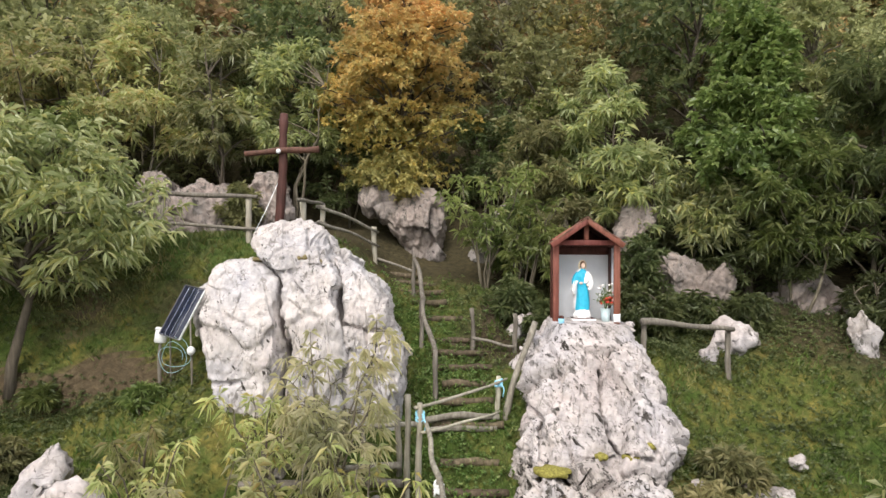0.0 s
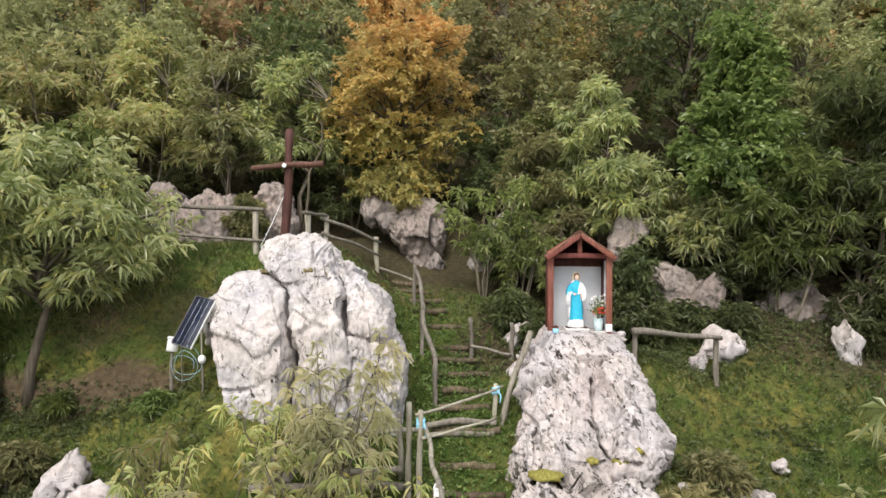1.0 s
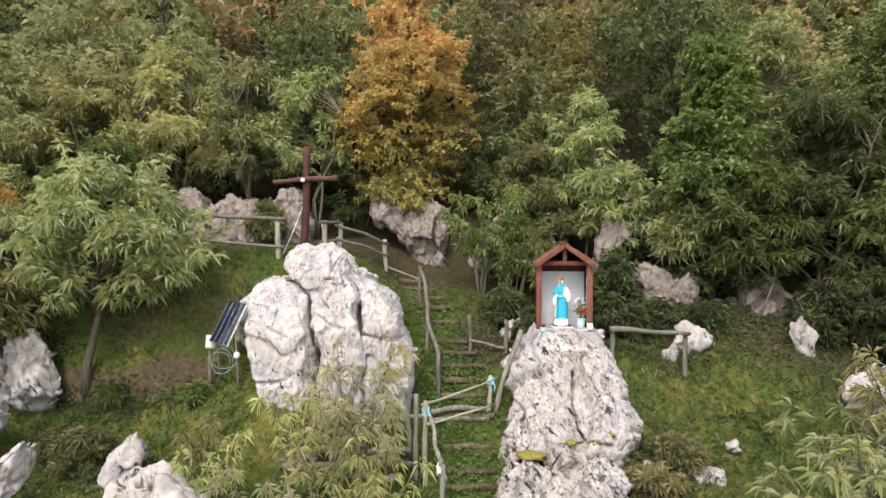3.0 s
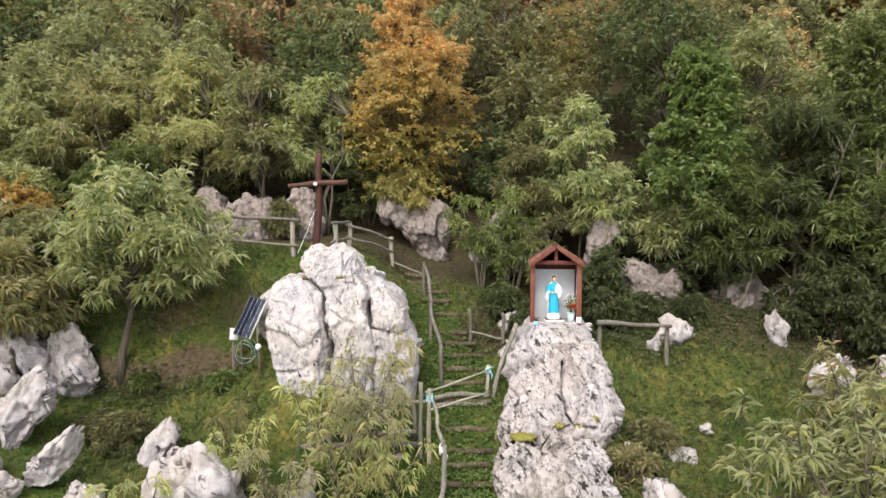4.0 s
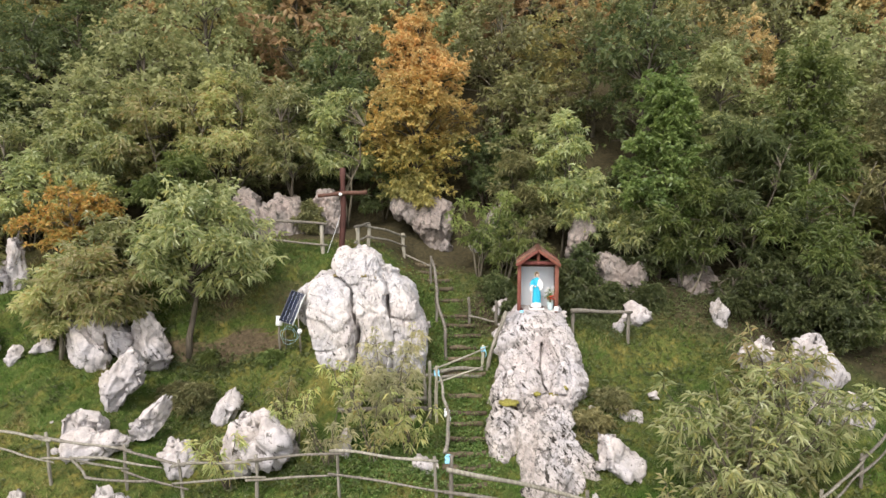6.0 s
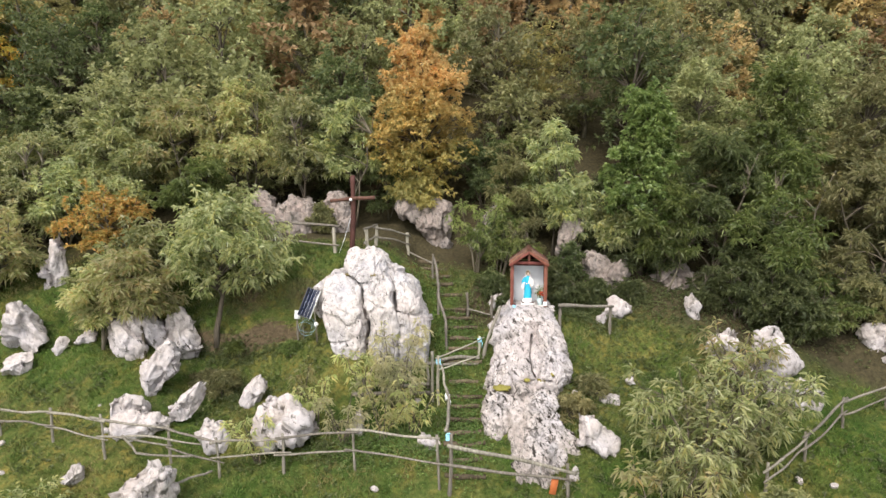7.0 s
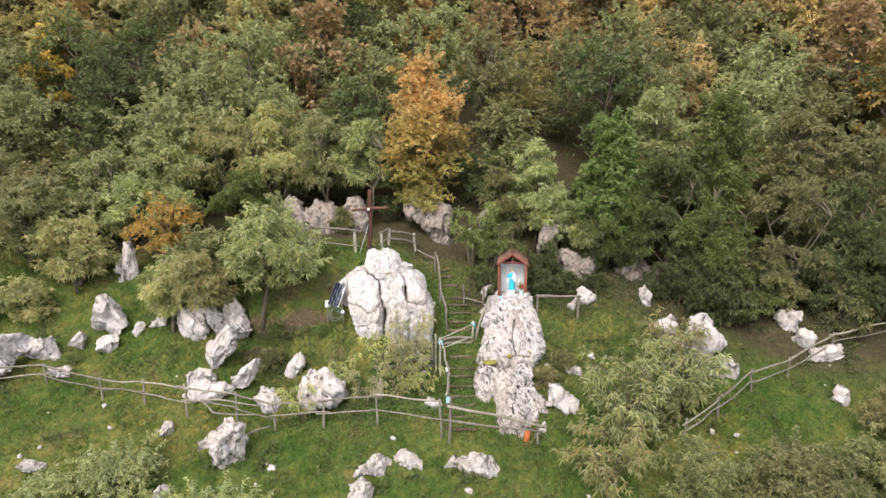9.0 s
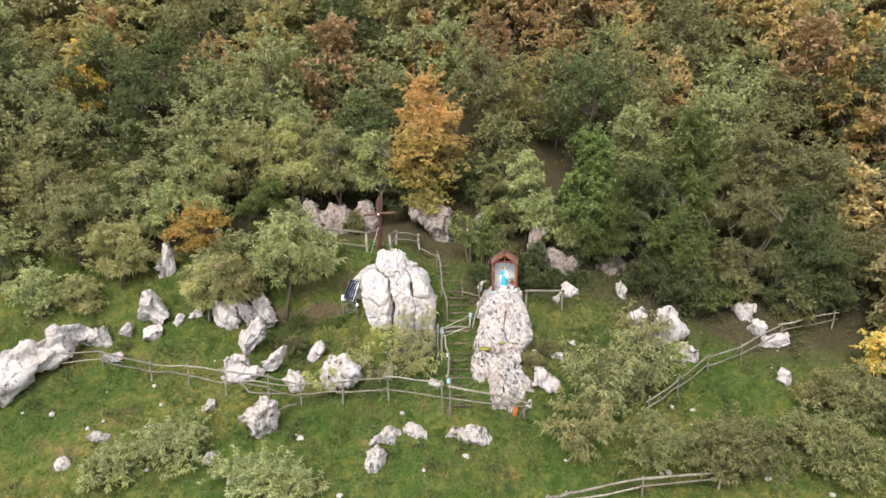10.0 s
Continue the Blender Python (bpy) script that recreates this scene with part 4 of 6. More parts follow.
def tree(name, x, y, height, base, radius, mat, seed, label, twigs=700, k=6, leaf=(0.2, 0.05), droop=0.5, cone=False, plain=False, lumps=16, trunk=0.09, stems=1, sink=0.1, z=None, lean=(0, 0), group="", category="tree"):
    rng = np.random.default_rng(seed)
    lumps = int(lumps * 1.9)
    t = thing(name, (x, y, (gz(x, y) if z is None else z) - sink), label, category, group)
    pts, d, lc, lr = crown_points(rng, int(twigs * 1.05), height, base, radius, cone, lumps)
    # shoots that stand out from the crown
    ns = lumps * 2
    w = rng.integers(lumps, size=ns)
    sd = rng.normal(0, 1, (ns, 3)) + [0, 0, 0.5]
    sd[:, 2] = np.where(sd[:, 2] < -0.2, -sd[:, 2], sd[:, 2])
    sd /= np.linalg.norm(sd, axis=1)[:, None]
    far = lr[w] * rng.uniform(1.0, 1.25, ns) + radius * 0.12
    for u in (0.75, 0.9, 1.05, 1.2):
        pts = np.concatenate([pts, lc[w] + sd * (far * u)[:, None]])
        d = np.concatenate([d, sd])
    bend = np.array([lean[0], lean[1], 0.0])
    pts = pts + bend * (np.abs(pts[:, 2:3]) / height) ** 1.3
    lc = lc + bend * (lc[:, 2:3] / height) ** 1.3
    wood = []
    tops = []
    for s in range(stems):
        off = rng.normal(0, 0.12, 2) * (stems > 1)
        far = rng.normal(0, radius * 0.35, 2) * (stems > 1)
        q = np.linspace(0, 1, 8)[:, None]
        top = np.array([far[0], far[1], height * 0.86]) + bend
        p = np.array([off[0], off[1], 0]) * (1 - q) + top * q
        p[:, :2] += rng.normal(0, 0.04 * radius, (8, 2)) * np.sin(np.pi * q)
        wood.append(tube(p, trunk * (1 - 0.82 * q[:, 0]) / (1 + 0.35 * (stems > 1)), 7, 0.08, seed + s))
        tops.append(p)
    for i, c in enumerate(lc):
        p0 = tops[i % stems]
        j = int(np.clip(np.searchsorted(p0[:, 2], c[2] - 0.5 * radius * rng.uniform(0.4, 1.1)), 1, 6))
        a = p0[j]
        q = np.linspace(0, 1, 5)[:, None]
        p = a * (1 - q) + c * q
        p[:, 2] += 0.12 * radius * np.sin(np.pi * q[:, 0])
        wood.append(tube(p[::2] if plain else p, (trunk * 0.42 * (1 - 0.8 * q[:, 0]))[::2] if plain else trunk * 0.42 * (1 - 0.8 * q[:, 0]), 3 if plain else 5, 0.08, seed + i, False))
        for _ in range(0 if plain else 2):
            e = c + rng.normal(0, 0.5, 3) * lr[i]
            wood.append(tube([c - (c - a) * 0.25, (c + e) / 2 + [0, 0, 0.04], e], [trunk * 0.15, trunk * 0.1, trunk * 0.04], 4, 0, i, False))
    part("trunk", join(*wood), BARK, t)
    part("crown", leaves(pts, d, k, leaf[0], leaf[1], droop, rng), mat, t, smooth=False)
    return t


def sapling(name, x, y, height, spread, mat, seed, label, stems=5, sprays=9, leaf=(0.26, 0.031), droop=1.15, trunk=0.03, k=7, low=0.3, category="tree"):
    """A young coppiced tree: stems that fan out, each with side shoots that end in hanging sprays of leaves."""
    rng = np.random.default_rng(seed)
    t = thing(name, (x, y, gz(x, y) - 0.1), label, category)
    wood, tips, out_d = [], [], []
    for s in range(stems):
        az = 6.283 * (s + rng.uniform(-0.3, 0.3)) / stems
        far, top = spread * rng.uniform(0.15, 0.85), height * rng.uniform(0.62, 1.0)
        q = np.linspace(0, 1, 7)
        p = np.stack([0.06 * math.cos(az) + far * math.cos(az) * q ** 1.4, 0.06 * math.sin(az) + far * math.sin(az) * q ** 1.4, top * (q - 0.08 * q ** 3) / 0.92], -1)
        p[1:] += rng.normal(0, 0.03 * height / 2, (6, 3)) * [1, 1, 0.3]
        wood.append(tube(p, trunk * (1 - 0.8 * q), 6, 0.08, seed + s, False))
        for u in rng.uniform(low, 1.0, sprays):
            a = np.array([np.interp(u, q, p[:, c]) for c in range(3)])
            d = rng.normal(0, 1, 3) * [1, 1, 0.35] + [0.7 * math.cos(az), 0.7 * math.sin(az), 0.25]
            d /= np.linalg.norm(d)
            reach = spread * rng.uniform(0.12, 0.42) * (1.25 - 0.5 * u)
            e = a + d * reach
            wood.append(tube([a, (a + e) / 2 + [0, 0, 0.12 * reach], e], [trunk * 0.3, trunk * 0.2, trunk * 0.1], 4, 0, s, False))
            tips += [e, a + (e - a) * 0.55 + rng.normal(0, 0.05, 3)]
            out_d += [d, d]
        tips.append(p[-1])
        out_d.append(np.array([0, 0, 1.0]))
    part("trunk", join(*wood), BARK, t)
    part("crown", leaves(np.array(tips), np.array(out_d), k, leaf[0], leaf[1], droop, rng, 0.9), mat, t, smooth=False)
    return t


CH = (0.28, 0.06)
tree("chestnut_tree", -7.95, 12.25, 5.0, 1.75, 2.3, LEAF_CHESTNUT, 101, "young chestnut tree with drooping pale green leaves", 1750, 6, CH, 0.9, stems=1, lumps=24, trunk=0.11, lean=(0.4, 0))
tree("chestnut_tree", -10.1, 11.5, 3.6, 1.4, 1.4, LEAF_PALE, 102, "young chestnut tree with drooping pale green leaves", 620, 6, CH, 0.7, stems=1, trunk=0.06)
tree("chestnut_tree", -11.6, 12.0, 3.0, 0.7, 1.4, LEAF_PALE, 103, "low chestnut tree with pale green leaves", 620, 6, CH, 0.6, stems=2)
for i, (x, y, h, b, r, lf) in enumerate([(-11.3, 18.6, 5.8, 1.6, 2.2, LEAF_PALE), (-8.6, 18.8, 6.2, 1.8, 2.3, LEAF_PALE), (-6.2, 18.6, 5.6, 1.9, 2.0, LEAF_CHESTNUT),
                                         (-4.2, 18.3, 5.4, 1.9, 1.7, LEAF_CHESTNUT), (-13.9, 18.0, 5.0, 1.2, 2.2, LEAF_CHESTNUT), (-9.9, 16.6, 4.0, 0.9, 1.6, LEAF_GREEN)]):
    tree("chestnut_tree", x, y, h, b, r, lf, 110 + i, "slender chestnut tree with several stems and drooping silvery-green leaves", 900, 6, CH, 0.7, stems=3, trunk=0.07)
tree("autumn_tree", -1.35, 19.2, 8.5, 0.6, 2.75, LEAF_AUTUMN, 120, "tree in full orange and yellow autumn leaf", 3300, 7, (0.18, 0.10), 0.3, lumps=60, trunk=0.13)
tree("autumn_bush", -12.9, 15.0, 3.0, 0.3, 1.8, LEAF_AMBER, 121, "bush with orange and green autumn leaves", 1000, 6, (0.17, 0.09), 0.3, stems=3, category="bush")
tree("chestnut_tree", 6.4, 15.7, 3.0, 1.1, 1.4, LEAF_CHESTNUT, 153, "chestnut tree with hanging pale green leaves", 620, 6, CH, 0.75, stems=2, trunk=0.05)
tree("chestnut_tree", 5.0, 16.1, 3.2, 1.2, 1.2, LEAF_CHESTNUT, 154, "chestnut tree with hanging pale green leaves", 520, 6, CH, 0.75, stems=2, trunk=0.05)
tree("chestnut_tree", 4.1, 16.8, 5.4, 1.0, 1.5, LEAF_CHESTNUT, 124, "slender chestnut tree with pale green leaves", 800, 6, CH, 0.7, stems=2, trunk=0.06)
tree("chestnut_tree", 2.9, 17.6, 4.2, 0.9, 1.6, LEAF_OLIVE, 125, "chestnut tree with olive leaves", 600, 6, CH, 0.6, stems=2, trunk=0.06)
tree("broadleaf_tree", 7.3, 15.6, 7.2, 1.9, 2.1, LEAF_GREEN, 126, "tall leafy tree with fresh green leaves", 1500, 8, (0.2, 0.11), 0.4, cone=True, lumps=34, trunk=0.11)
tree("chestnut_tree", 9.6, 14.8, 5.8, 0.7, 2.2, LEAF_DARK, 127, "dense chestnut tree with hanging green leaves", 1100, 6, CH, 0.7, stems=2)
tree("chestnut_tree", 11.8, 14.2, 5.8, 0.2, 2.3, LEAF_GREEN, 128, "dense chestnut tree with hanging green leaves", 1100, 6, CH, 0.6, stems=3)
tree("chestnut_tree", 14.3, 13.4, 5.6, 0.2, 2.4, LEAF_OLIVE, 129, "dense tree with olive green leaves", 1000, 6, CH, 0.6, stems=3)
tree("chestnut_tree", 17.2, 13.4, 5.4, 0.2, 2.4, LEAF_DARK, 130, "dense tree with dark green leaves", 1000, 6, CH, 0.6, stems=3)
tree("chestnut_tree", 7.9, 14.5, 4.0, 1.3, 1.5, LEAF_GREEN, 147, "chestnut tree with hanging sprays of green leaves", 520, 6, CH, 0.8, stems=2, trunk=0.05)
for i, (x, y, h, r, lf) in enumerate([(9.9, 17.4, 7.6, 2.3, LEAF_EDGE), (12.6, 16.6, 7.6, 2.4, LEAF_GREEN), (15.6, 16.0, 7.4, 2.4, LEAF_OLIVE), (18.6, 15.6, 7.0, 2.4, LEAF_EDGE)]):
    tree("broadleaf_tree", x, y, h, 0.8, r, lf, 340 + i, "tall leafy tree at the edge of the wood", 1000, 7, (0.23, 0.10), 0.4, lumps=26, trunk=0.1)
for i, (x, y, h, r, lf, n, w, lab) in enumerate([
        (-1.5, 9.5, 3.1, 1.15, LEAF_STRAW, 8, 13, "thin chestnut sapling with straw-pale leaves before the great rock"), (-2.55, 9.9, 2.1, 0.9, LEAF_PALE, 5, 6, "chestnut sapling with pale yellowing leaves"),
        (-0.95, 8.9, 1.9, 0.8, LEAF_PALE, 5, 6, "chestnut sapling with pale yellowing leaves beside the fence"), (-1.8, 8.5, 1.8, 0.9, LEAF_PALE, 5, 6, "chestnut sapling with hanging yellowish leaves"),
        (-2.9, 8.4, 1.6, 0.9, LEAF_STRAW, 5, 5, "chestnut sapling with straw-pale drooping leaves"), (-3.8, 8.9, 1.7, 0.9, LEAF_PALE, 4, 6, "chestnut sapling with pale yellowing leaves among rocks"),
        (-5.2, 7.9, 1.5, 0.9, LEAF_PALE, 4, 6, "low chestnut sapling among rocks"), (-4.4, 9.9, 1.1, 0.6, LEAF_PALE, 3, 5, "small chestnut sapling in the grass")]):
    sapling("chestnut_sapling", x, y, h, r, lf, 400 + i, lab, n, w, (0.21, 0.023) if lf is LEAF_STRAW else (0.22, 0.028), k=9 if lf is LEAF_STRAW else 7)
for i, (x, y, h, r, n, w, lab) in enumerate([(1.05, 15.6, 3.0, 1.25, 7, 10, "chestnut sapling with fresh green leaves beside the steps"), (1.9, 15.1, 2.6, 1.0, 6, 8, "chestnut sapling with green leaves over bare stems"), (2.7, 14.9, 2.7, 0.9, 5, 8, "small chestnut sapling behind the shrine")]):
    sapling("chestnut_sapling", x, y, h, r, LEAF_SPRING, 410 + i, lab, n, w, (0.24, 0.055), 0.7, 0.032, 7, 0.45)
for i, (x, y, h, r, lf, n, w, lab) in enumerate([
        (6.3, 6.4, 3.4, 2.1, LEAF_CHESTNUT, 11, 15, "bushy chestnut tree with pale drooping leaves"), (8.6, 8.4, 3.1, 2.1, LEAF_CHESTNUT, 10, 13, "bushy chestnut tree with pale drooping leaves over a rock"),
        (8.7, 10.0, 2.4, 1.6, LEAF_PALE, 7, 9, "low chestnut tree over white rocks"), (5.2, 4.8, 2.5, 1.6, LEAF_PALE, 8, 12, "bushy chestnut sapling with yellowing leaves low on the slope"),
        (7.4, 7.4, 2.6, 1.8, LEAF_CHESTNUT, 8, 12, "chestnut coppice with many thin stems")]):
    sapling("chestnut_tree", x, y, h, r, lf, 420 + i, lab, n, w, (0.28, 0.055), 0.8, 0.04, 7, 0.2)
tree("shrub", 10.6, 4.4, 2.2, 0.1, 1.9, LEAF_OLIVE, 138, "tangled olive-green shrub on the slope", 700, 7, (0.17, 0.06), 0.4, stems=4, trunk=0.04, category="bush")
tree("shrub", 14.2, 4.7, 2.0, 0.1, 2.0, LEAF_OLIVE, 139, "tangled olive-green shrub on the slope", 700, 7, (0.17, 0.06), 0.4, stems=4, trunk=0.04, category="bush")
tree("shrub", 16.6, 6.6, 2.4, 0.1, 2.0, LEAF_OLIVE, 140, "tangled olive-green shrub on the slope", 700, 7, (0.17, 0.06), 0.4, stems=4, trunk=0.04, category="bush")
tree("autumn_bush", 18.6, 8.6, 2.4, 0.1, 1.3, LEAF_ORANGE, 141, "bush with orange autumn leaves", 500, 6, (0.17, 0.09), 0.3, stems=3, category="bush")
tree("shrub", -10.6, 4.9, 1.3, 0.1, 2.0, LEAF_CHESTNUT, 142, "low pale shrub on the slope", 600, 7, (0.17, 0.05), 0.5, stems=4, trunk=0.03, category="bush")
tree("shrub", -7.2, 3.6, 1.2, 0.1, 1.8, LEAF_CHESTNUT, 143, "low pale shrub on the slope", 500, 7, (0.17, 0.05), 0.5, stems=4, trunk=0.03, category="bush")
tree("chestnut_tree", -16.6, 13.6, 3.4, 0.5, 1.9, LEAF_PALE, 144, "low chestnut tree with pale green leaves", 800, 6, CH, 0.6, stems=3)
tree("chestnut_tree", -10.7, 13.2, 3.2, 0.7, 1.5, LEAF_CHESTNUT, 159, "low chestnut tree with pale green leaves beside the orange bush", 520, 6, CH, 0.7, stems=2, trunk=0.05)
tree("chestnut_tree", -11.9, 13.0, 2.4, 0.5, 1.1, LEAF_CHESTNUT, 160, "low chestnut tree with pale green leaves among rocks", 400, 6, CH, 0.7, stems=3, trunk=0.04)
tree("chestnut_tree", -15.2, 16.2, 3.2, 0.5, 1.6, LEAF_CHESTNUT, 157, "low chestnut tree with pale green leaves", 520, 6, CH, 0.6, stems=3, trunk=0.05)
tree("chestnut_tree", -17.0, 14.2, 2.6, 0.3, 1.6, LEAF_PALE, 158, "low chestnut tree with pale drying leaves", 480, 6, CH, 0.6, stems=3, trunk=0.05)
tree("chestnut_tree", -19.2, 14.6, 4.4, 0.5, 2.4, LEAF_CHESTNUT, 145, "chestnut tree with pale green leaves", 900, 6, CH, 0.6, stems=3)
tree("chestnut_tree", -16.8, 16.6, 4.6, 0.5, 2.4, LEAF_CHESTNUT, 146, "chestnut tree with green leaves", 900, 6, CH, 0.6, stems=3)

# dark leaves right of the shrine carry the dense shade there in their colour
for i, (x, y, h, r, lf, w) in enumerate([
        (4.3, 14.1, 1.2, 0.8, LEAF_DARK, 260), (1.7, 14.5, 0.9, 0.6, LEAF_DARK, 160), (-8.3, 16.5, 2.3, 0.8, LEAF_CHESTNUT, 220), (-5.2, 16.8, 1.3, 0.5, LEAF_OLIVE, 90), (12.6, 14.2, 2.6, 1.3, LEAF_DARK, 380), (2.2, 13.8, 0.8, 0.5, LEAF_DARK, 120), (11.6, 13.3, 2.6, 1.6, LEAF_DARK, 800),
        (13.4, 13.0, 2.8, 1.6, LEAF_OLIVE, 800), (6.2, 16.2, 3.6, 1.5, LEAF_DARK, 700), (1.9, 16.4, 2.0, 1.1, LEAF_GREEN, 500), (3.0, 15.6, 2.2, 1.0, LEAF_OLIVE, 450), (16.0, 12.9, 2.8, 1.7, LEAF_DARK, 700),
        (10.3, 13.5, 2.2, 1.4, LEAF_DARK, 600), (4.5, 15.0, 1.9, 0.7, LEAF_DARK, 200), (5.4, 14.2, 0.8, 0.6, LEAF_DARK, 120), (6.6, 14.2, 0.7, 0.6, LEAF_DARK, 100), (3.6, 14.6, 1.3, 0.6, LEAF_DARK, 150), (11.7, 12.4, 2.0, 1.4, LEAF_DARK, 600), (12.5, 12.7, 2.2, 1.4, LEAF_GREEN, 600), (15.8, 13.3, 2.4, 1.5, LEAF_DARK, 600), (9.3, 14.0, 1.4, 0.9, LEAF_DARK, 260), (8.0, 15.3, 1.8, 1.0, LEAF_DARK, 300), (6.8, 15.5, 1.8, 1.0, LEAF_DARK, 300), (10.9, 12.9, 1.5, 1.0, LEAF_DARK, 300), (16.4, 12.0, 2.0, 1.4, LEAF_OLIVE, 500), (18.0, 12.4, 2.2, 1.5, LEAF_DARK, 500),
        (-2.8, 19.4, 3.2, 1.5, LEAF_DARK, 600), (-5.4, 20.2, 3.6, 1.8, LEAF_DARK, 600), (1.5, 19.8, 3.6, 1.7, LEAF_DARK, 700), (3.6, 19.0, 4.0, 1.8, LEAF_GREEN, 700), (-8.2, 20.6, 4.0, 1.9, LEAF_OLIVE, 600),
        (-13.2, 16.2, 3.0, 1.5, LEAF_CHESTNUT, 700), (-8.8, 15.9, 2.0, 1.0, LEAF_GREEN, 450), (-18.6, 17.6, 4.2, 2.2, LEAF_GREEN, 800), (-21.2, 16.2, 4.6, 2.3, LEAF_OLIVE, 800), (-22.6, 13.4, 3.8, 2.1, LEAF_CHESTNUT, 700),
        (-20.0, 12.0, 2.6, 1.7, LEAF_CHESTNUT, 600), (-17.9, 12.2, 1.8, 1.2, LEAF_PALE, 380), (19.6, 13.4, 3.8, 2.2, LEAF_OLIVE, 800), (20.6, 10.6, 3.2, 2.0, LEAF_PALE, 700), (-14.9, 20.4, 5.2, 2.2, LEAF_CHESTNUT, 800), (22.5, 8.0, 3.0, 2.0, LEAF_OLIVE, 700)]):
    tree("leafy_bush" if h < 3.3 else "leafy_tree", x, y, h, 0.05, r, lf, 160 + i, "bushy growth with hanging leaves at the wood's edge", w, 6, (0.21, 0.065), 0.45, stems=3, trunk=0.05, lumps=14, category="bush" if h < 3.3 else "tree")

tree("leafy_bush", -1.45, 17.9, 1.4, 0.1, 1.1, LEAF_YELLOW, 350, "yellow-green shoots hanging over the grey rock", 330, 7, (0.18, 0.09), 0.5, stems=3, trunk=0.03, z=6.25, category="bush")

# the wood that climbs the hill
WOOD = []
for i, (lf, lab, h, r, cone) in enumerate([
        (LEAF_WOOD, "woodland tree with olive-green leaves on the hillside", 6.0, 2.6, False),
        # dark crowns, which also stand in for shadows within the wood
        (LEAF_DARK, "woodland tree with dark green leaves on the hillside", 6.4, 2.6, False),
        (LEAF_MUTED, "woodland tree with muted green leaves on the hillside", 6.2, 2.5, False),
        (LEAF_YELLOW, "woodland tree turning yellow on the hillside", 5.6, 2.3, False),
        (LEAF_RUST, "woodland tree with brown thinning leaves on the hillside", 6.2, 2.5, False),
        (LEAF_FADED, "woodland tree turning orange on the hillside", 5.8, 2.1, True)]):
    for j in range(2):
        near = dict(twigs=480, k=5, leaf=(0.24, 0.125)) if j == 0 else dict(twigs=215, k=4, leaf=(0.40, 0.215))
        WOOD.append((i, j, tree("woodland_tree", -26 + 10 * i + 4 * j, 25 + 14 * j, h, 0.5, r, LEAF_EDGE if (i, j) == (0, 0) else lf, 200 + 7 * i + j, lab, droop=0.3, cone=cone, lumps=18, trunk=0.11, sink=0.3, plain=True, group="trees of the wood", **near)))
rng = np.random.default_rng(77)
taken = [(o.location.x, o.location.y) for _, _, o in WOOD] + [(-0.8, 19.2), (7.3, 15.2)]
made = 0
for row_y in np.arange(20.8, 54, 2.9):
    gap = 3.1 + 0.035 * (row_y - 20)
    reach = 9 + 0.75 * (row_y + 10)
    for row_x in np.arange(-reach, reach, gap * (1.0 if row_y < 50 else 1.45)):
        x, y = row_x + rng.uniform(-1.1, 1.1), row_y + rng.uniform(-1.1, 1.1)
        if made > 255 or any((x - a) ** 2 + (y - b) ** 2 < 4.0 for a, b in taken):
            continue
        warm = 0.10 + (0.38 + 0.26 * math.tanh((x - 2) / 10)) * min(1, max(0, (y - 23) / 12)) + 0.10 * math.sin(0.35 * x + 0.2 * y)
        u = rng.uniform()
        kind = (3 + int(rng.choice(3, p=[0.30, 0.58, 0.12]))) if u < warm else int(rng.choice(3, p=[0.58, 0.27, 0.15] if x < -8 else [0.72, 0.06, 0.22]))
        proto = [o for k_, j_, o in WOOD if k_ == kind and j_ == (y > 31)][0]
        s = rng.uniform(0.95, 1.3) if row_y < 36 else rng.uniform(0.95, 1.45)
        copy_thing(proto, Matrix.Translation((x, y, gz(x, y) - 0.3)) @ pose(0, 0, 0, 0, 0, rng.uniform(0, 360)) @ Matrix.Diagonal((s, s, s * rng.uniform(0.85, 1.15), 1)))
        made += 1
        taken.append((x, y))


# single trees that stand out by their colour
tree("woodland_tree", -23.7, 25.6, 6.6, 1.2, 1.9, LEAF_AMBER, 360, "woodland tree in bright yellow leaf on the hillside", 320, 5, (0.28, 0.15), 0.3, plain=True, lumps=16, trunk=0.1, sink=0.3, group="trees of the wood")
for x, y, kind in [(23.8, 22.8, 5), (26.7, 26.1, 5), (23.1, 25.2, 4), (-1.9, 27.2, 5), (-24.0, 26.6, 3), (-7.7, 25.6, 4), (2.5, 33.3, 3), (10.4, 32.5, 4), (18.5, 32.0, 4), (23.4, 34.1, 4)]:
    proto = [o for k_, j_, o in WOOD if k_ == kind and j_ == 1][0]
    copy_thing(proto, Matrix.Translation((x, y, gz(x, y) + 0.3)) @ pose(0, 0, 0, 0, 0, rng.uniform(0, 360)) @ Matrix.Diagonal((1.15, 1.15, 1.2, 1)))

# thickets between the hand-set trees and the wood
for x0, x1, y0, y1, step in ((11, 34, 16.6, 20.4, 2.3), (21, 34, 8.5, 16.5, 2.6), (-36, -15.5, 17.4, 20.6, 2.3), (-36, -23.5, 8.5, 17, 2.8)):
    for cy_ in np.arange(y0, y1, step):
        for cx_ in np.arange(x0, x1, step):
            x, y = cx_ + rng.uniform(-0.7, 0.7), cy_ + rng.uniform(-0.7, 0.7)
            kind = int(rng.choice(5, p=[0.45, 0.2, 0.2, 0.08, 0.07]))
            s = rng.uniform(0.6, 0.9)
            proto = [o for k_, j_, o in WOOD if k_ == kind and j_ == 1][0]
            copy_thing(proto, Matrix.Translation((x, y, gz(x, y) - 0.3)) @ pose(0, 0, 0, 0, 0, rng.uniform(0, 360)) @ Matrix.Diagonal((s, s, s * rng.uniform(0.8, 1.1), 1)))
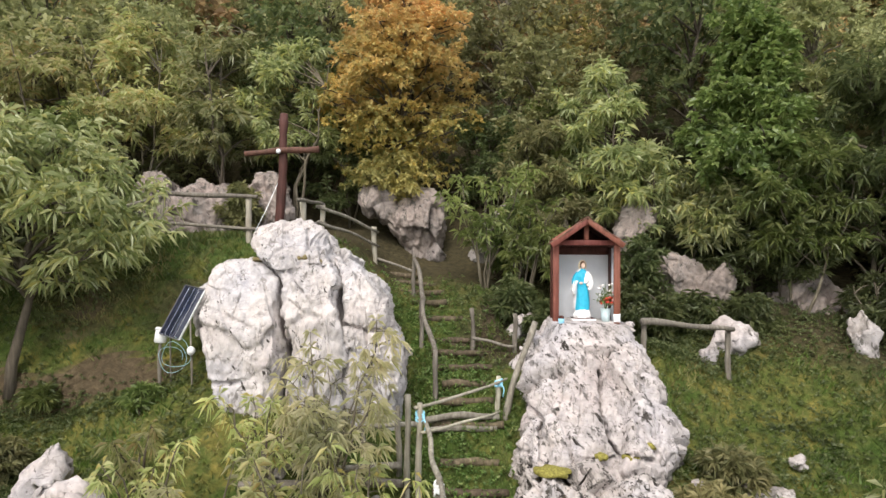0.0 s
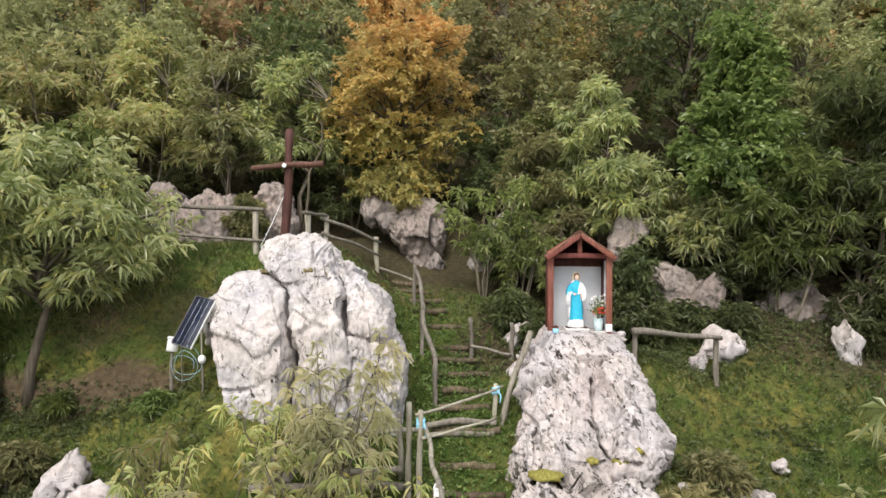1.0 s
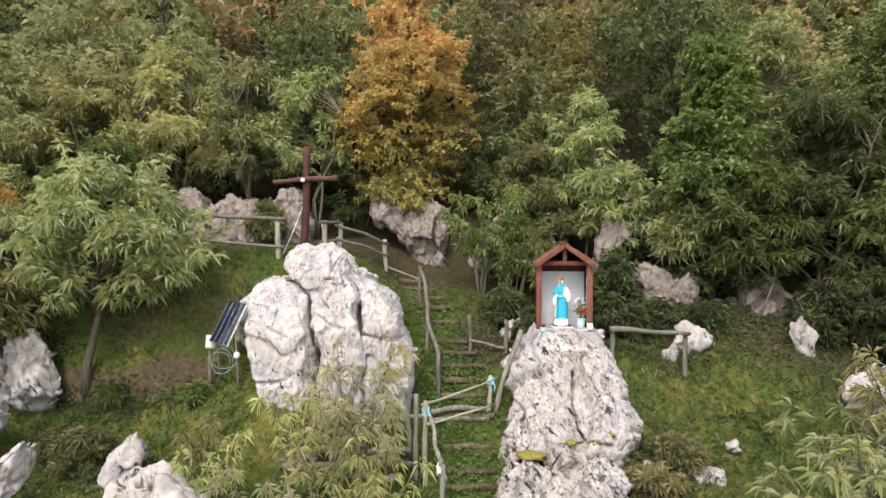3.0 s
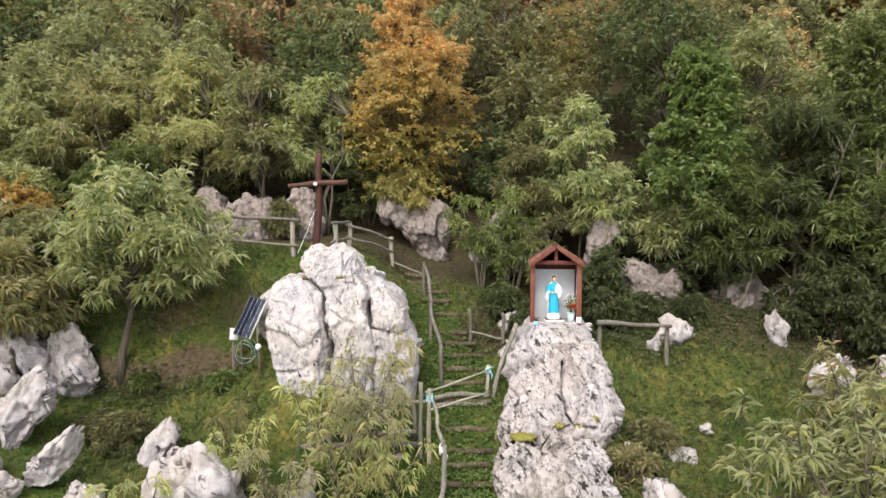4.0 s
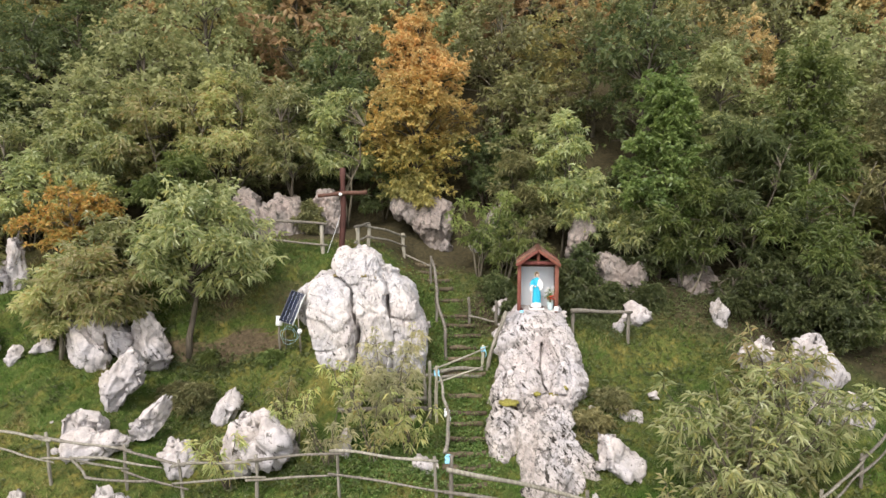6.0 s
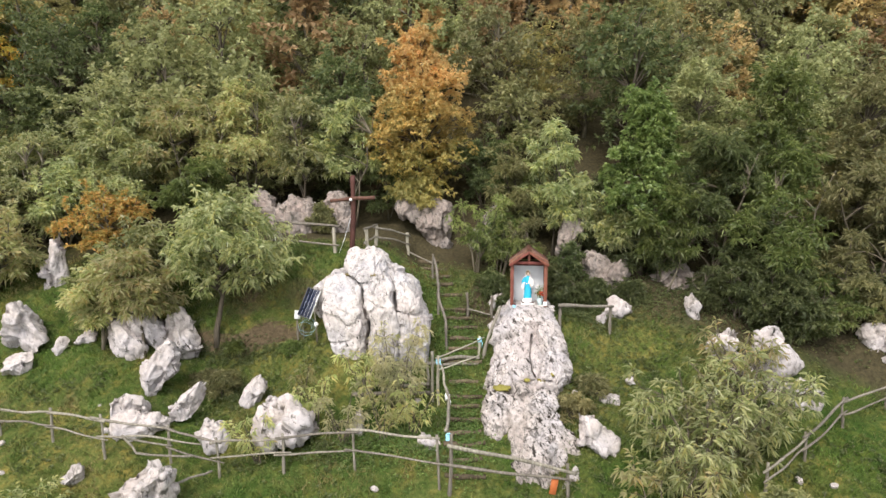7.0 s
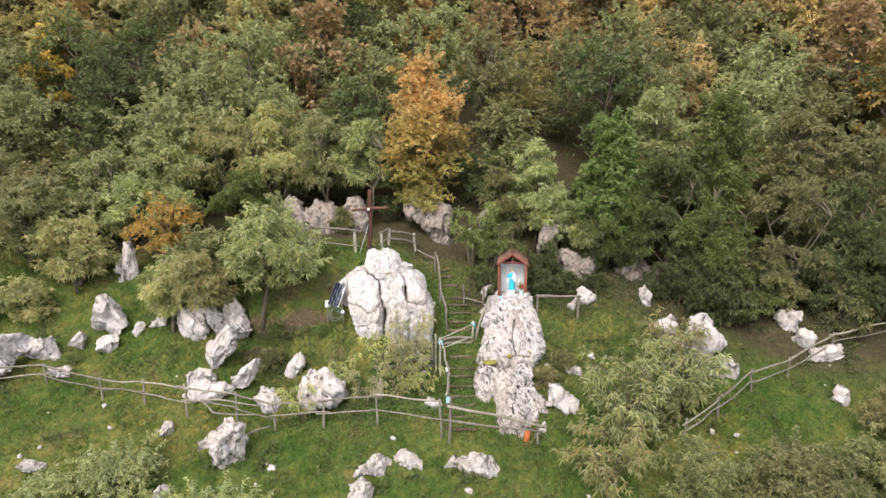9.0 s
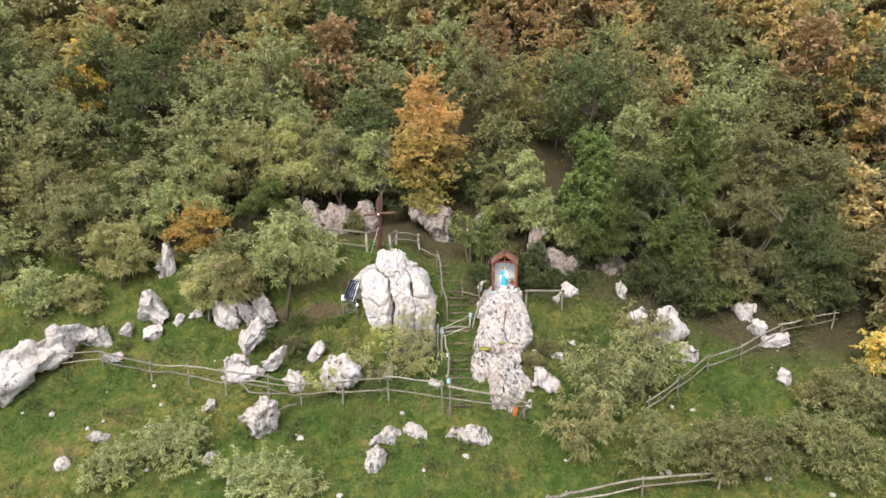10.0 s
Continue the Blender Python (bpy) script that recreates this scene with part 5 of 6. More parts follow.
for i, (x, y, h, r, lf, w) in enumerate([(7.9, 4.6, 2.2, 1.5, LEAF_OLIVE, 320), (12.0, 4.2, 2.0, 1.6, LEAF_OLIVE, 360), (15.0, 4.6, 2.2, 1.7, LEAF_OLIVE, 380),
                                         (15.6, 7.6, 1.6, 1.2, LEAF_WOOD, 260), (18.4, 5.4, 2.4, 1.8, LEAF_OLIVE, 380), (19.8, 7.6, 2.2, 1.6, LEAF_DARK, 340), (-12.6, 4.2, 1.2, 1.4, LEAF_CHESTNUT, 280), (-5.4, 3.4, 1.0, 1.1, LEAF_CHESTNUT, 160), (3.7, 9.2, 0.6, 0.6, LEAF_WOOD, 60), (-5.2, 11.8, 0.4, 0.35, LEAF_GREEN, 35), (-7.3, 12.2, 0.3, 0.35, LEAF_GREEN, 24), (-7.2, 10.9, 0.8, 0.6, LEAF_OLIVE, 90), (-7.9, 11.2, 0.5, 0.5, LEAF_OLIVE, 50), (4.5, 10.2, 0.6, 0.5, LEAF_OLIVE, 50)]):
    tree("shrub", x, y, h, 0.05, r, lf, 240 + i, "straggling shrub with narrow leaves on the slope", w, 8, (0.2, 0.05), 0.5, stems=4, trunk=0.035, lumps=12, category="bush")


# ---- shrine ----
def board(a, b, w, d, bevel=0.006):
    """A squared beam from a to b, w wide and d deep."""
    a, b = Vector(a), Vector(b)
    L = (b - a).length
    m = Matrix.Translation((a + b) / 2) @ (b - a).to_track_quat("Z", "Y").to_matrix().to_4x4()
    return turned(box(w, d, L, bevel), m)


SX, SY, SZ = 2.72, 12.15, 3.6  # middle of the shrine's front, at its foot
shrine = thing("shrine", (SX, SY + 0.35, SZ), "red-brown stained wooden shrine with a gable roof and pale back board", "shrine")
shrine.rotation_euler = (0, 0, radians(-5))


def shrine_part(name, geo, mat, parent=shrine, label=""):
    return part(name, shift(geo, (0, -0.35, 0)), mat, parent, label)


EAVE, RIDGE, REACH = 1.44, 1.92, 0.64
for sx in (-0.55, 0.55):
    front = shrine_part("post", board((sx, 0, -0.03), (sx, 0, EAVE), 0.11, 0.09), WOOD_RED)
    if sx > 0:
        shrine_part("post_foot", shift(box(0.114, 0.094, 0.15, 0.004), (sx, 0, 0.10)), PLASTER_WHITE, front, "white-painted foot")
    shrine_part("post", board((sx, 0.72, -0.03), (sx, 0.72, EAVE), 0.09, 0.09), WOOD_DARK)
    shrine_part("wall_plate", board((sx, -0.1, EAVE + 0.04), (sx, 0.84, EAVE + 0.04), 0.08, 0.08), WOOD_DARK)
shrine_part("beam", board((-0.60, 0, EAVE + 0.03), (0.60, 0, EAVE + 0.03), 0.085, 0.095), WOOD_RED)
shrine_part("king_post", board((0, 0, EAVE + 0.08), (0, 0, 1.84), 0.085, 0.07), WOOD_RED)
roof = shrine_part("roof", join(*(turned(box(0.10, 1.12, 0.012, 0.003), pose(0.042 * s_, 0.34, RIDGE - 0.006, 0, 36 * s_, 0)) for s_ in (-1, 1))), WOOD_DARK, label="gable roof of thin dark boards")
slope = math.atan2(RIDGE - EAVE - 0.02, REACH)
for sx in (-1, 1):
    shrine_part("rafter", board((sx * 0.60, 0, EAVE + 0.05), (sx * 0.02, 0, 1.86), 0.07, 0.10), WOOD_RED)
    shrine_part("rafter", board((sx * 0.60, 0.72, EAVE + 0.05), (sx * 0.02, 0.72, 1.86), 0.07, 0.085), WOOD_DARK)
    for i in range(5):
        u = (i + 0.5) / 5
        mid = [sx * REACH * (1 - u), 0.34, EAVE + 0.02 + (RIDGE - EAVE - 0.02) * u + 0.003 * (i % 2)]
        shrine_part("roof_board", turned(box(0.168, 1.10 + 0.012 * (i % 3), 0.022, 0.004), pose(*mid, 0, math.degrees(slope) * sx, 0)), ROOF_BOARD, roof)
    shrine_part("barge_board", board((sx * REACH, -0.20, EAVE - 0.03), (sx * 0.0, -0.20, RIDGE - 0.05), 0.022, 0.10), WOOD_RED)
gable = [(-0.58, 0.69, EAVE + 0.02), (0.58, 0.69, EAVE + 0.02), (0, 0.69, RIDGE - 0.06)]
shrine_part("gable_board", (np.array(gable + [(x, y + 0.02, z) for x, y, z in gable]), [[0, 1, 2], [5, 4, 3], [0, 3, 4, 1], [1, 4, 5, 2], [2, 5, 3, 0]]), WOOD_DARK)
shrine_part("back_board", shift(box(1.06, 0.03, 1.25, 0.004), (0, 0.70, 0.63)), PANEL_WHITE, label="pale blue-white painted back board")
shrine_part("beam", shift(box(1.0, 0.05, 0.16, 0.005), (0, 0.665, 1.335)), WOOD_DARK)
for sx in (-0.53, 0.53):
    shrine_part("side_board", shift(box(0.025, 0.34, 1.38, 0.004), (sx, 0.24, 0.69)), PANEL_WHITE, label="pale painted side board")
    shrine_part("side_board", shift(box(0.028, 0.28, 1.38, 0.004), (sx, 0.555, 0.69)), WOOD_DARK)
    shrine_part("side_board", shift(box(0.012, 0.56, 1.38, 0.003), (sx * 1.045, 0.36, 0.69)), WOOD_DARK)
shrine_part("ceiling_board", shift(box(1.05, 0.62, 0.02, 0.003), (0, 0.38, 1.425)), WOOD_DARK)
shrine_part("floor_slab", shift(box(1.2, 0.80, 0.07, 0.02), (0, 0.37, -0.015)), STONE_PALE, label="pale stone floor slab")


def loft(rings, n=28, folds=0.0):
    """A closed body through rings of (x, y, z, half width, half depth)."""
    v, f = [], []
    m = len(rings)
    for i, (x, y, z, rx, ry) in enumerate(rings):
        for j in range(n):
            a = 2 * math.pi * j / n
            k = 1 + folds * (math.sin(8 * a + 5 * z) + 0.6 * math.sin(13 * a - 9 * z))
            v.append((x + rx * k * math.cos(a), y + ry * k * math.sin(a), z))
    f = [[i * n + j, i * n + (j + 1) % n, (i + 1) * n + (j + 1) % n, (i + 1) * n + j] for i in range(m - 1) for j in range(n)]
    return np.array(v), f + [list(range(n))[::-1], [(m - 1) * n + j for j in range(n)]]


def smooth_rings(rings, m=24):
    r = np.array(rings, float)
    s, t = np.linspace(0, 1, len(r)), np.linspace(0, 1, m)
    return [tuple(np.interp(u, s, r[:, c]) for c in range(5)) for u in t]


def statue(x, y, z, h):
    """A draped standing figure as one plain mesh: robe, mantle, sleeves and a veiled head."""
    ball = ICO[3]
    pieces = [
        (smooth_rings([(-0.01, 0, 0, 0.15, 0.13), (-0.01, 0, 0.05, 0.155, 0.13), (0, 0, 0.10, 0.135, 0.115), (0, 0, 0.15, 0.11, 0.10)]), 0.05, 0),
        (smooth_rings([(0, 0, 0.08, 0.125, 0.11), (0.0, 0, 0.16, 0.118, 0.10), (0.005, 0, 0.32, 0.112, 0.095), (0.0, 0, 0.48, 0.10, 0.085), (-0.01, 0, 0.60, 0.10, 0.085), (-0.015, 0, 0.72, 0.115, 0.085), (-0.01, 0, 0.79, 0.09, 0.07), (0, 0, 0.83, 0.04, 0.045), (0.0, 0, 0.86, 0.035, 0.04)], 40), 0.045, 1),
        # mantle down the back and over one arm
        (smooth_rings([(-0.02, 0.05, 0.12, 0.12, 0.07), (-0.03, 0.05, 0.40, 0.12, 0.07), (-0.02, 0.04, 0.65, 0.14, 0.075), (-0.01, 0.03, 0.78, 0.11, 0.07), (0, 0.02, 0.84, 0.06, 0.05)]), 0.04, 0),
        (smooth_rings([(-0.155, -0.02, 0.40, 0.022, 0.03), (-0.16, -0.03, 0.48, 0.045, 0.05), (-0.15, -0.03, 0.57, 0.042, 0.055), (-0.12, -0.03, 0.64, 0.05, 0.05)]), 0.10, 0),
        (smooth_rings([(-0.14, -0.03, 0.58, 0.05, 0.055), (-0.135, -0.01, 0.66, 0.052, 0.055), (-0.105, 0, 0.74, 0.05, 0.05), (-0.07, 0, 0.795, 0.04, 0.04)]), 0.06, 1),
        (smooth_rings([(0.10, -0.07, 0.48, 0.025, 0.025), (0.115, -0.06, 0.53, 0.05, 0.045), (0.125, -0.03, 0.62, 0.055, 0.06), (0.10, -0.01, 0.72, 0.055, 0.055), (0.055, 0, 0.80, 0.045, 0.045)]), 0.07, 0),
        (smooth_rings([(0.03, -0.085, 0.60, 0.03, 0.015), (0.06, -0.075, 0.66, 0.05, 0.02), (0.05, -0.06, 0.74, 0.05, 0.02), (0.02, -0.03, 0.80, 0.03, 0.02)]), 0.05, 0)]
    v, f, slots = [], [], []

    def put(geo, slot):
        o = sum(len(q) for q in v)
        v.append(np.asarray(geo[0], float))
        f.extend([[o + k for k in c] for c in geo[1]])
        slots.extend([slot] * len(geo[1]))

    for rings, folds, slot in pieces:
        put(loft(rings, 36, folds), slot)
    for c, r, slot in (((0.0, 0.03, 0.90), (0.076, 0.05, 0.10), 4), ((0.0, 0.0, 0.905), (0.053, 0.046, 0.075), 3), ((0.0, -0.026, 0.893), (0.04, 0.04, 0.058), 2), ((0.07, -0.10, 0.565), (0.022, 0.022, 0.03), 2), ((-0.05, -0.10, 0.60), (0.03, 0.022, 0.022), 2)):
        put((ball[0] * r + np.array(c), ball[1]), slot)
    ob = new("statue", mesh_of("statue", np.concatenate(v) * h, f, [PLASTER_WHITE, ROBE_BLUE, SKIN, HAIR, VEIL_CREAM], True, slots))
    ob.location = (x, y, z)
    return tagged(ob, "painted plaster statue in turquoise robe and white veil", "statue")


statue(SX - 0.03, SY + 0.30, SZ + 0.075, 1.08)
plinth = thing("plinth", (SX - 0.03, SY + 0.30, SZ), "low white plinth under the statue", "plinth")
part("slab", shift(box(0.44, 0.34, 0.05, 0.008), (0, 0, 0.035)), PLASTER_WHITE, plinth)
part("top", shift(box(0.40, 0.30, 0.018, 0.004), (0, 0, 0.067)), WOOD_DARK, plinth, "dark wooden top")


def lathe(profile, n=20):
    p = np.array(profile, float)
    th = np.arange(n) * 2 * np.pi / n
    v = np.stack([p[:, 0:1] * np.cos(th), p[:, 0:1] * np.sin(th), np.repeat(p[:, 1:2], n, 1)], -1).reshape(-1, 3)
    f = [[i * n + j, i * n + (j + 1) % n, (i + 1) * n + (j + 1) % n, (i + 1) * n + j] for i in range(len(p) - 1) for j in range(n)]
    return v, f


vase = thing("flower_vase", (SX + 0.36, SY + 0.14, SZ + 0.01), "pale pot with red and white flowers in the shrine", "flowers")
part("pot", lathe([(0.0, 0), (0.07, 0), (0.085, 0.12), (0.095, 0.24), (0.10, 0.25), (0.088, 0.25), (0.08, 0.2), (0, 0.2)]), VASE_MAT, vase)
rf = np.random.default_rng(5)
stalks = [tube([(0, 0, 0.2), (0.04 * math.cos(a), 0.04 * math.sin(a), 0.35), (r * math.cos(a), r * math.sin(a), h)], 0.004, 4) for a, r, h in zip(rf.uniform(0, 6.28, 26), rf.uniform(0.02, 0.16, 26), rf.uniform(0.34, 0.72, 26))]
part("stalks", join(*stalks), WEED_MAT, vase)
part("foliage", leaves(rf.normal(0, 0.07, (60, 3)) + [0, 0, 0.42], np.tile([0, 0, 1.0], (60, 1)), 3, 0.09, 0.025, 0.1, rf), WEED_MAT, vase, smooth=False)


def blossom(r, rng):
    gs = []
    for i in range(9):
        a, e = rng.uniform(0, 6.28), rng.uniform(-0.2, 1.3)
        d = np.array([math.cos(a) * math.cos(e), math.sin(a) * math.cos(e), math.sin(e)])
        gs.append((ICO[2][0] * [r * 0.42, r * 0.42, r * 0.3] + d * r * 0.55, ICO[2][1]))
    return join(*gs)


for i in range(14):
    a, r, h = rf.uniform(0, 6.28), rf.uniform(0.02, 0.11), rf.uniform(0.30, 0.47)
    part("blossom", shift(blossom(rf.uniform(0.032, 0.05), rf), (r * math.cos(a) + 0.02, r * math.sin(a) - 0.03, h)), RED_PETAL, vase, "red blossom")
for i in range(8):
    a, r, h = rf.uniform(-0.9, 1.2), rf.uniform(0.06, 0.14), rf.uniform(0.38, 0.55)
    part("blossom", shift(blossom(rf.uniform(0.03, 0.045), rf), (r * math.cos(a), r * math.sin(a) - 0.05, h)), PINK_PETAL, vase, "pink blossom")
for i in range(14):
    a, r, h = rf.uniform(0, 6.28), rf.uniform(0.03, 0.17), rf.uniform(0.46, 0.72)
    part("blossom", shift(blossom(rf.uniform(0.018, 0.036), rf), (r * math.cos(a) - 0.02, r * math.sin(a), h)), WHITE_PETAL, vase, "white blossom")

light = thing("grave_lantern", (SX - 0.52, SY - 0.20, SZ), "small pale blue candle lantern at the shrine's foot", "lantern")
part("cup", lathe([(0, 0), (0.05, 0), (0.055, 0.09), (0.045, 0.1), (0, 0.1)]), ROPE_BLUE, light)
part("cap", lathe([(0.05, 0.1), (0.052, 0.12), (0.03, 0.15), (0.0, 0.155)]), WOOD_DARK, light)

# rough masonry that props the shrine floor
rm = np.random.default_rng(9)
masonry = thing("masonry", (SX + 0.62, SY - 0.15, 3.2), "small rough stones packed under the shrine's corner", "stones")
for i in range(16):
    v = ICO[2][0] * rm.uniform(0.8, 1.1, (len(ICO[2][0]), 1)) * [0.11, 0.09, 0.07]
    part("stone", shift((v, ICO[2][1]), (rm.uniform(-0.25, 0.2), rm.uniform(-0.2, 0.3), 0.08 + 0.1 * (i // 5))), ROCK, masonry, smooth=False)

# ---- cross ----
CX, CY = -3.46, 14.2
cz = gz(CX, CY)
cross = thing("cross", (CX, CY, cz - 0.15), "tall dark red-stained round-timber cross", "cross")
part("upright", pole((-0.06, 0, 0), (0.04, 0, 7.88 - cz + 0.15), 0.10, 0.085, 0.012, 3, 14, 14), WOOD_CROSS, cross)
part("crossbar", pole((-0.77, -0.12, 6.98 - cz + 0.15), (0.83, -0.12, 7.09 - cz + 0.15), 0.055, 0.07, 0.012, 4, 12, 12), WOOD_CROSS, cross)
part("bolt", turned(lathe([(0, 0), (0.055, 0), (0.05, 0.02), (0.02, 0.03), (0, 0.03)]), pose(-0.02, -0.22, 7.03 - cz + 0.15, 90, 0, 0)), STEEL, cross, "bright steel bolt plate")
part("guy_rope", tube([(-0.06, -0.1, 6.35 - cz + 0.15), (-0.22, -0.4, 5.9 - cz), (-0.38, -0.75, 5.35 - cz)], 0.007, 6), ROPE_WHITE, cross, "taut pale guy rope")


# ---- fences, rails and steps ----
def fence(name, posts, label, rails=((0.92, 0.035), (0.5, 0.028)), post_r=0.05, mat=WOOD_GREY, post_mat=None, seed=1, ends=0.25, lift=0.0, skip=()):
    """A fence of rough poles: posts of (x, y, height), and rails at shares of the height from post to post."""
    rng = np.random.default_rng(seed)
    x0, y0 = posts[0][:2]
    z0 = gz(x0, y0)
    f = thing(name, (x0, y0, z0), label, "fence")
    tops = []
    for i, (x, y, h) in enumerate(posts):
        b = np.array([x - x0, y - y0, gz(x, y) - z0 + lift])
        t = b + [rng.normal(0, 0.04), rng.normal(0, 0.04), h]
        part("post", pole(b - [0, 0, 0.25], t, post_r * rng.uniform(0.85, 1.15), post_r * 0.85, 0.015, seed * 31 + i), post_mat or mat, f)
        tops.append((b, t))
    for i in range(len(tops) - 1):
        if i in skip:
            continue
        (b0, t0), (b1, t1) = tops[i], tops[i + 1]
        for k, (share, r) in enumerate(rails):
            a, c = b0 + (t0 - b0) * share, b1 + (t1 - b1) * share
            d = (c - a) / np.linalg.norm(c - a)
            off = np.array([0, -post_r - r * 0.5, rng.normal(0, 0.03)])
            part("rail", pole(a - d * ends * rng.uniform(0.3, 1) + off, c + d * ends * rng.uniform(0.3, 1) + off, r * 1.1, r * 0.85, 0.03, seed * 77 + 5 * i + k), mat, f)
    return f


fence("pole_fence", [(-18.2, 8.9, 0.9), (-15.6, 9.2, 0.9), (-13.2, 8.8, 0.95), (-11.3, 8.35, 1.05), (-9.4, 7.65, 1.3), (-7.6, 7.7, 1.15), (-6.2, 7.5, 1.2), (-4.4, 7.5, 1.15), (-2.4, 7.3, 1.2), (-0.12, 6.9, 1.55)],
      "long rustic fence of weathered chestnut poles across the slope", seed=2, post_r=0.042)
fence("pole_fence", [(0.12, 6.8, 1.75), (3.2, 6.85, 0.95)], "short rustic fence of weathered poles beside the gate post", seed=3, rails=((0.85, 0.05), (0.45, 0.04)), post_r=0.05)
fence("pole_fence", [(-9.0, 15.0, 0.9), (-6.25, 14.75, 0.95), (-4.15, 14.2, 0.98)], "rustic fence with pale posts on the level grass", seed=4, rails=((0.95, 0.05), (0.32, 0.035)), post_mat=WOOD_PALE, post_r=0.075)
fence("pole_fence", [(-2.95, 14.2, 0.95), (-2.75, 15.0, 0.8), (-1.65, 16.2, 0.85)], "rustic fence with pale posts beside the steps", seed=5, rails=((0.95, 0.04), (0.5, 0.035)), post_mat=WOOD_PALE, post_r=0.07)
fence("pole_fence", [(3.72, 12.1, 0.95), (5.57, 12.75, 0.98)], "single-railed rustic fence beside the shrine", seed=6, rails=((0.98, 0.055),), post_r=0.06)
fence("pole_fence", [(8.3, 6.9, 0.85), (9.7, 7.8, 0.85), (11.35, 8.95, 0.85), (13.15, 9.85, 0.85), (15.4, 11.1, 0.85), (18.0, 11.6, 0.85)], "rustic two-railed fence climbing the slope", seed=7, post_r=0.042)
fence("pole_fence", [(3.7, 2.55, 0.9), (4.3, 2.75, 0.8), (7.1, 3.15, 0.8), (10.0, 3.7, 0.8)], "rustic fence of pale poles low on the slope", seed=8, rails=((0.95, 0.045), (0.55, 0.035)), post_r=0.05)


def rail_line(name, pts, label, r=0.035, mat=WOOD_GREY, seed=1, posts=()):
    """A hand rail along world points, on posts that stand on the ground at (x, y, top)."""
    o = np.array(pts[0], float)
    o[2] = gz(o[0], o[1])
    f = thing(name, o, label, "hand rail")
    for i in range(len(pts) - 1):
        part("rail", pole(np.array(pts[i]) - o, np.array(pts[i + 1]) - o, r, r * 0.9, 0.03, seed * 13 + i), mat, f)
    for i, (x, y, top) in enumerate(posts):
        part("post", pole(np.array([x, y, gz(x, y) - 0.2]) - o, np.array([x, y, top]) - o, 0.05, 0.045, 0.02, seed * 17 + i), mat, f)
    return f


rail_line("stair_rail", [(-0.32, 9.9, 2.56), (1.2, 11.7, 2.66)], "upper pale pole bound with rope across the steps", 0.026, WOOD_PALE, seed=7, posts=[(-0.25, 9.95, 2.62), (1.05, 11.6, 2.72)])
rail_line("stair_rail", [(-0.22, 9.9, 2.2), (1.08, 11.55, 2.12)], "lower pale pole bound with rope across the steps", 0.024, WOOD_PALE, seed=8)
rail_line("stair_rail", [(0.04, 6.95, 1.62), (0.06, 8.95, 1.85), (-0.24, 10.1, 2.42)], "leaning hand rail of thin poles up the log steps", 0.04, seed=1, posts=[(0.05, 8.9, 1.9)])
rail_line("stair_rail", [(-0.06, 12.1, 3.05), (-0.35, 13.6, 3.9), (-0.62, 15.2, 4.75)], "crooked hand rail of weathered poles along the log steps", 0.05, seed=2, posts=[(-0.06, 12.05, 3.1), (-0.36, 13.6, 3.95), (-0.62, 15.2, 4.85)])
rail_line("stair_rail", [(-1.6, 16.2, 4.75), (-0.62, 15.3, 4.45)], "sloping pole rail at the head of the steps", 0.035, seed=3)
rail_line("stair_rail", [(0.65, 13.5, 3.15), (1.5, 13.3, 3.0)], "low pole rail beside the log steps", 0.035, seed=4, posts=[(0.65, 13.5, 3.75), (1.52, 13.4, 3.65)])
rail_line("stair_rail", [(1.15, 11.5, 1.95), (1.75, 12.1, 3.62)], "stout pole leaning against the shrine rock", 0.06, seed=5)


rail_line("retaining_logs", [(-2.9, 9.85, 1.42), (-0.5, 10.05, 1.4)], "stacked logs that hold the earth below the great rock", 0.07, seed=11, posts=[(-0.44, 10.05, 2.72), (-0.62, 10.5, 2.45), (-2.55, 9.95, 1.9)])
rail_line("retaining_logs", [(-2.3, 10.12, 1.62), (-0.55, 10.3, 1.58)], "upper log that holds the earth below the great rock", 0.065, seed=12)
rail_line("retaining_logs", [(-1.5, 10.6, 2.0), (-0.25, 10.9, 2.06)], "weathered pole lying across two posts beside the steps", 0.045, seed=13, posts=[(-1.2, 10.7, 2.05)])
rail_line("retaining_logs", [(-0.2, 11.3, 2.02), (1.05, 11.4, 2.06)], "pair of thick logs holding a step", 0.06, WOOD_GREY, seed=14)
rail_line("retaining_logs", [(-0.15, 11.22, 1.88), (1.0, 11.3, 1.9)], "lower log of a pair holding a step", 0.055, WOOD_GREY, seed=15)


rail_line("broken_rail", [(-8.79, 7.5, 1.18), (-8.34, 7.3, 0.77), (-6.71, 7.3, 0.7)], "fallen pale rails sagging below the long fence", 0.032, seed=21)
rail_line("broken_rail", [(-8.71, 7.45, 1.17), (-6.59, 7.45, 0.95)], "loose rail lying along the long fence", 0.03, seed=22)
rail_line("broken_rail", [(-7.02, 6.5, 0.3), (-6.28, 7.3, 0.27)], "loose pole leaning on a fence post", 0.035, seed=23)


def knot(x, y, z, mat, seed, label):
    rng = np.random.default_rng(seed)
    gs = []
    for i in range(6):
        a = np.linspace(0, 2 * np.pi, 11)
        tilt = rng.normal(0, 0.35, 2)
        gs.append(tube(np.stack([0.062 * np.cos(a), 0.062 * np.sin(a), tilt[0] * 0.06 * np.cos(a) + tilt[1] * 0.06 * np.sin(a) + 0.02 * (i - 2.5)], -1), 0.016, 5, 0, 0, False))
    gs.append(tube([(0.05, -0.05, 0), (0.09, -0.08, -0.1), (0.07, -0.06, -0.22)], 0.012, 5))
    ob = part("rope_knot", join(*gs), mat)
    ob.location = (x, y, z)
    return tagged(ob, label, "rope")


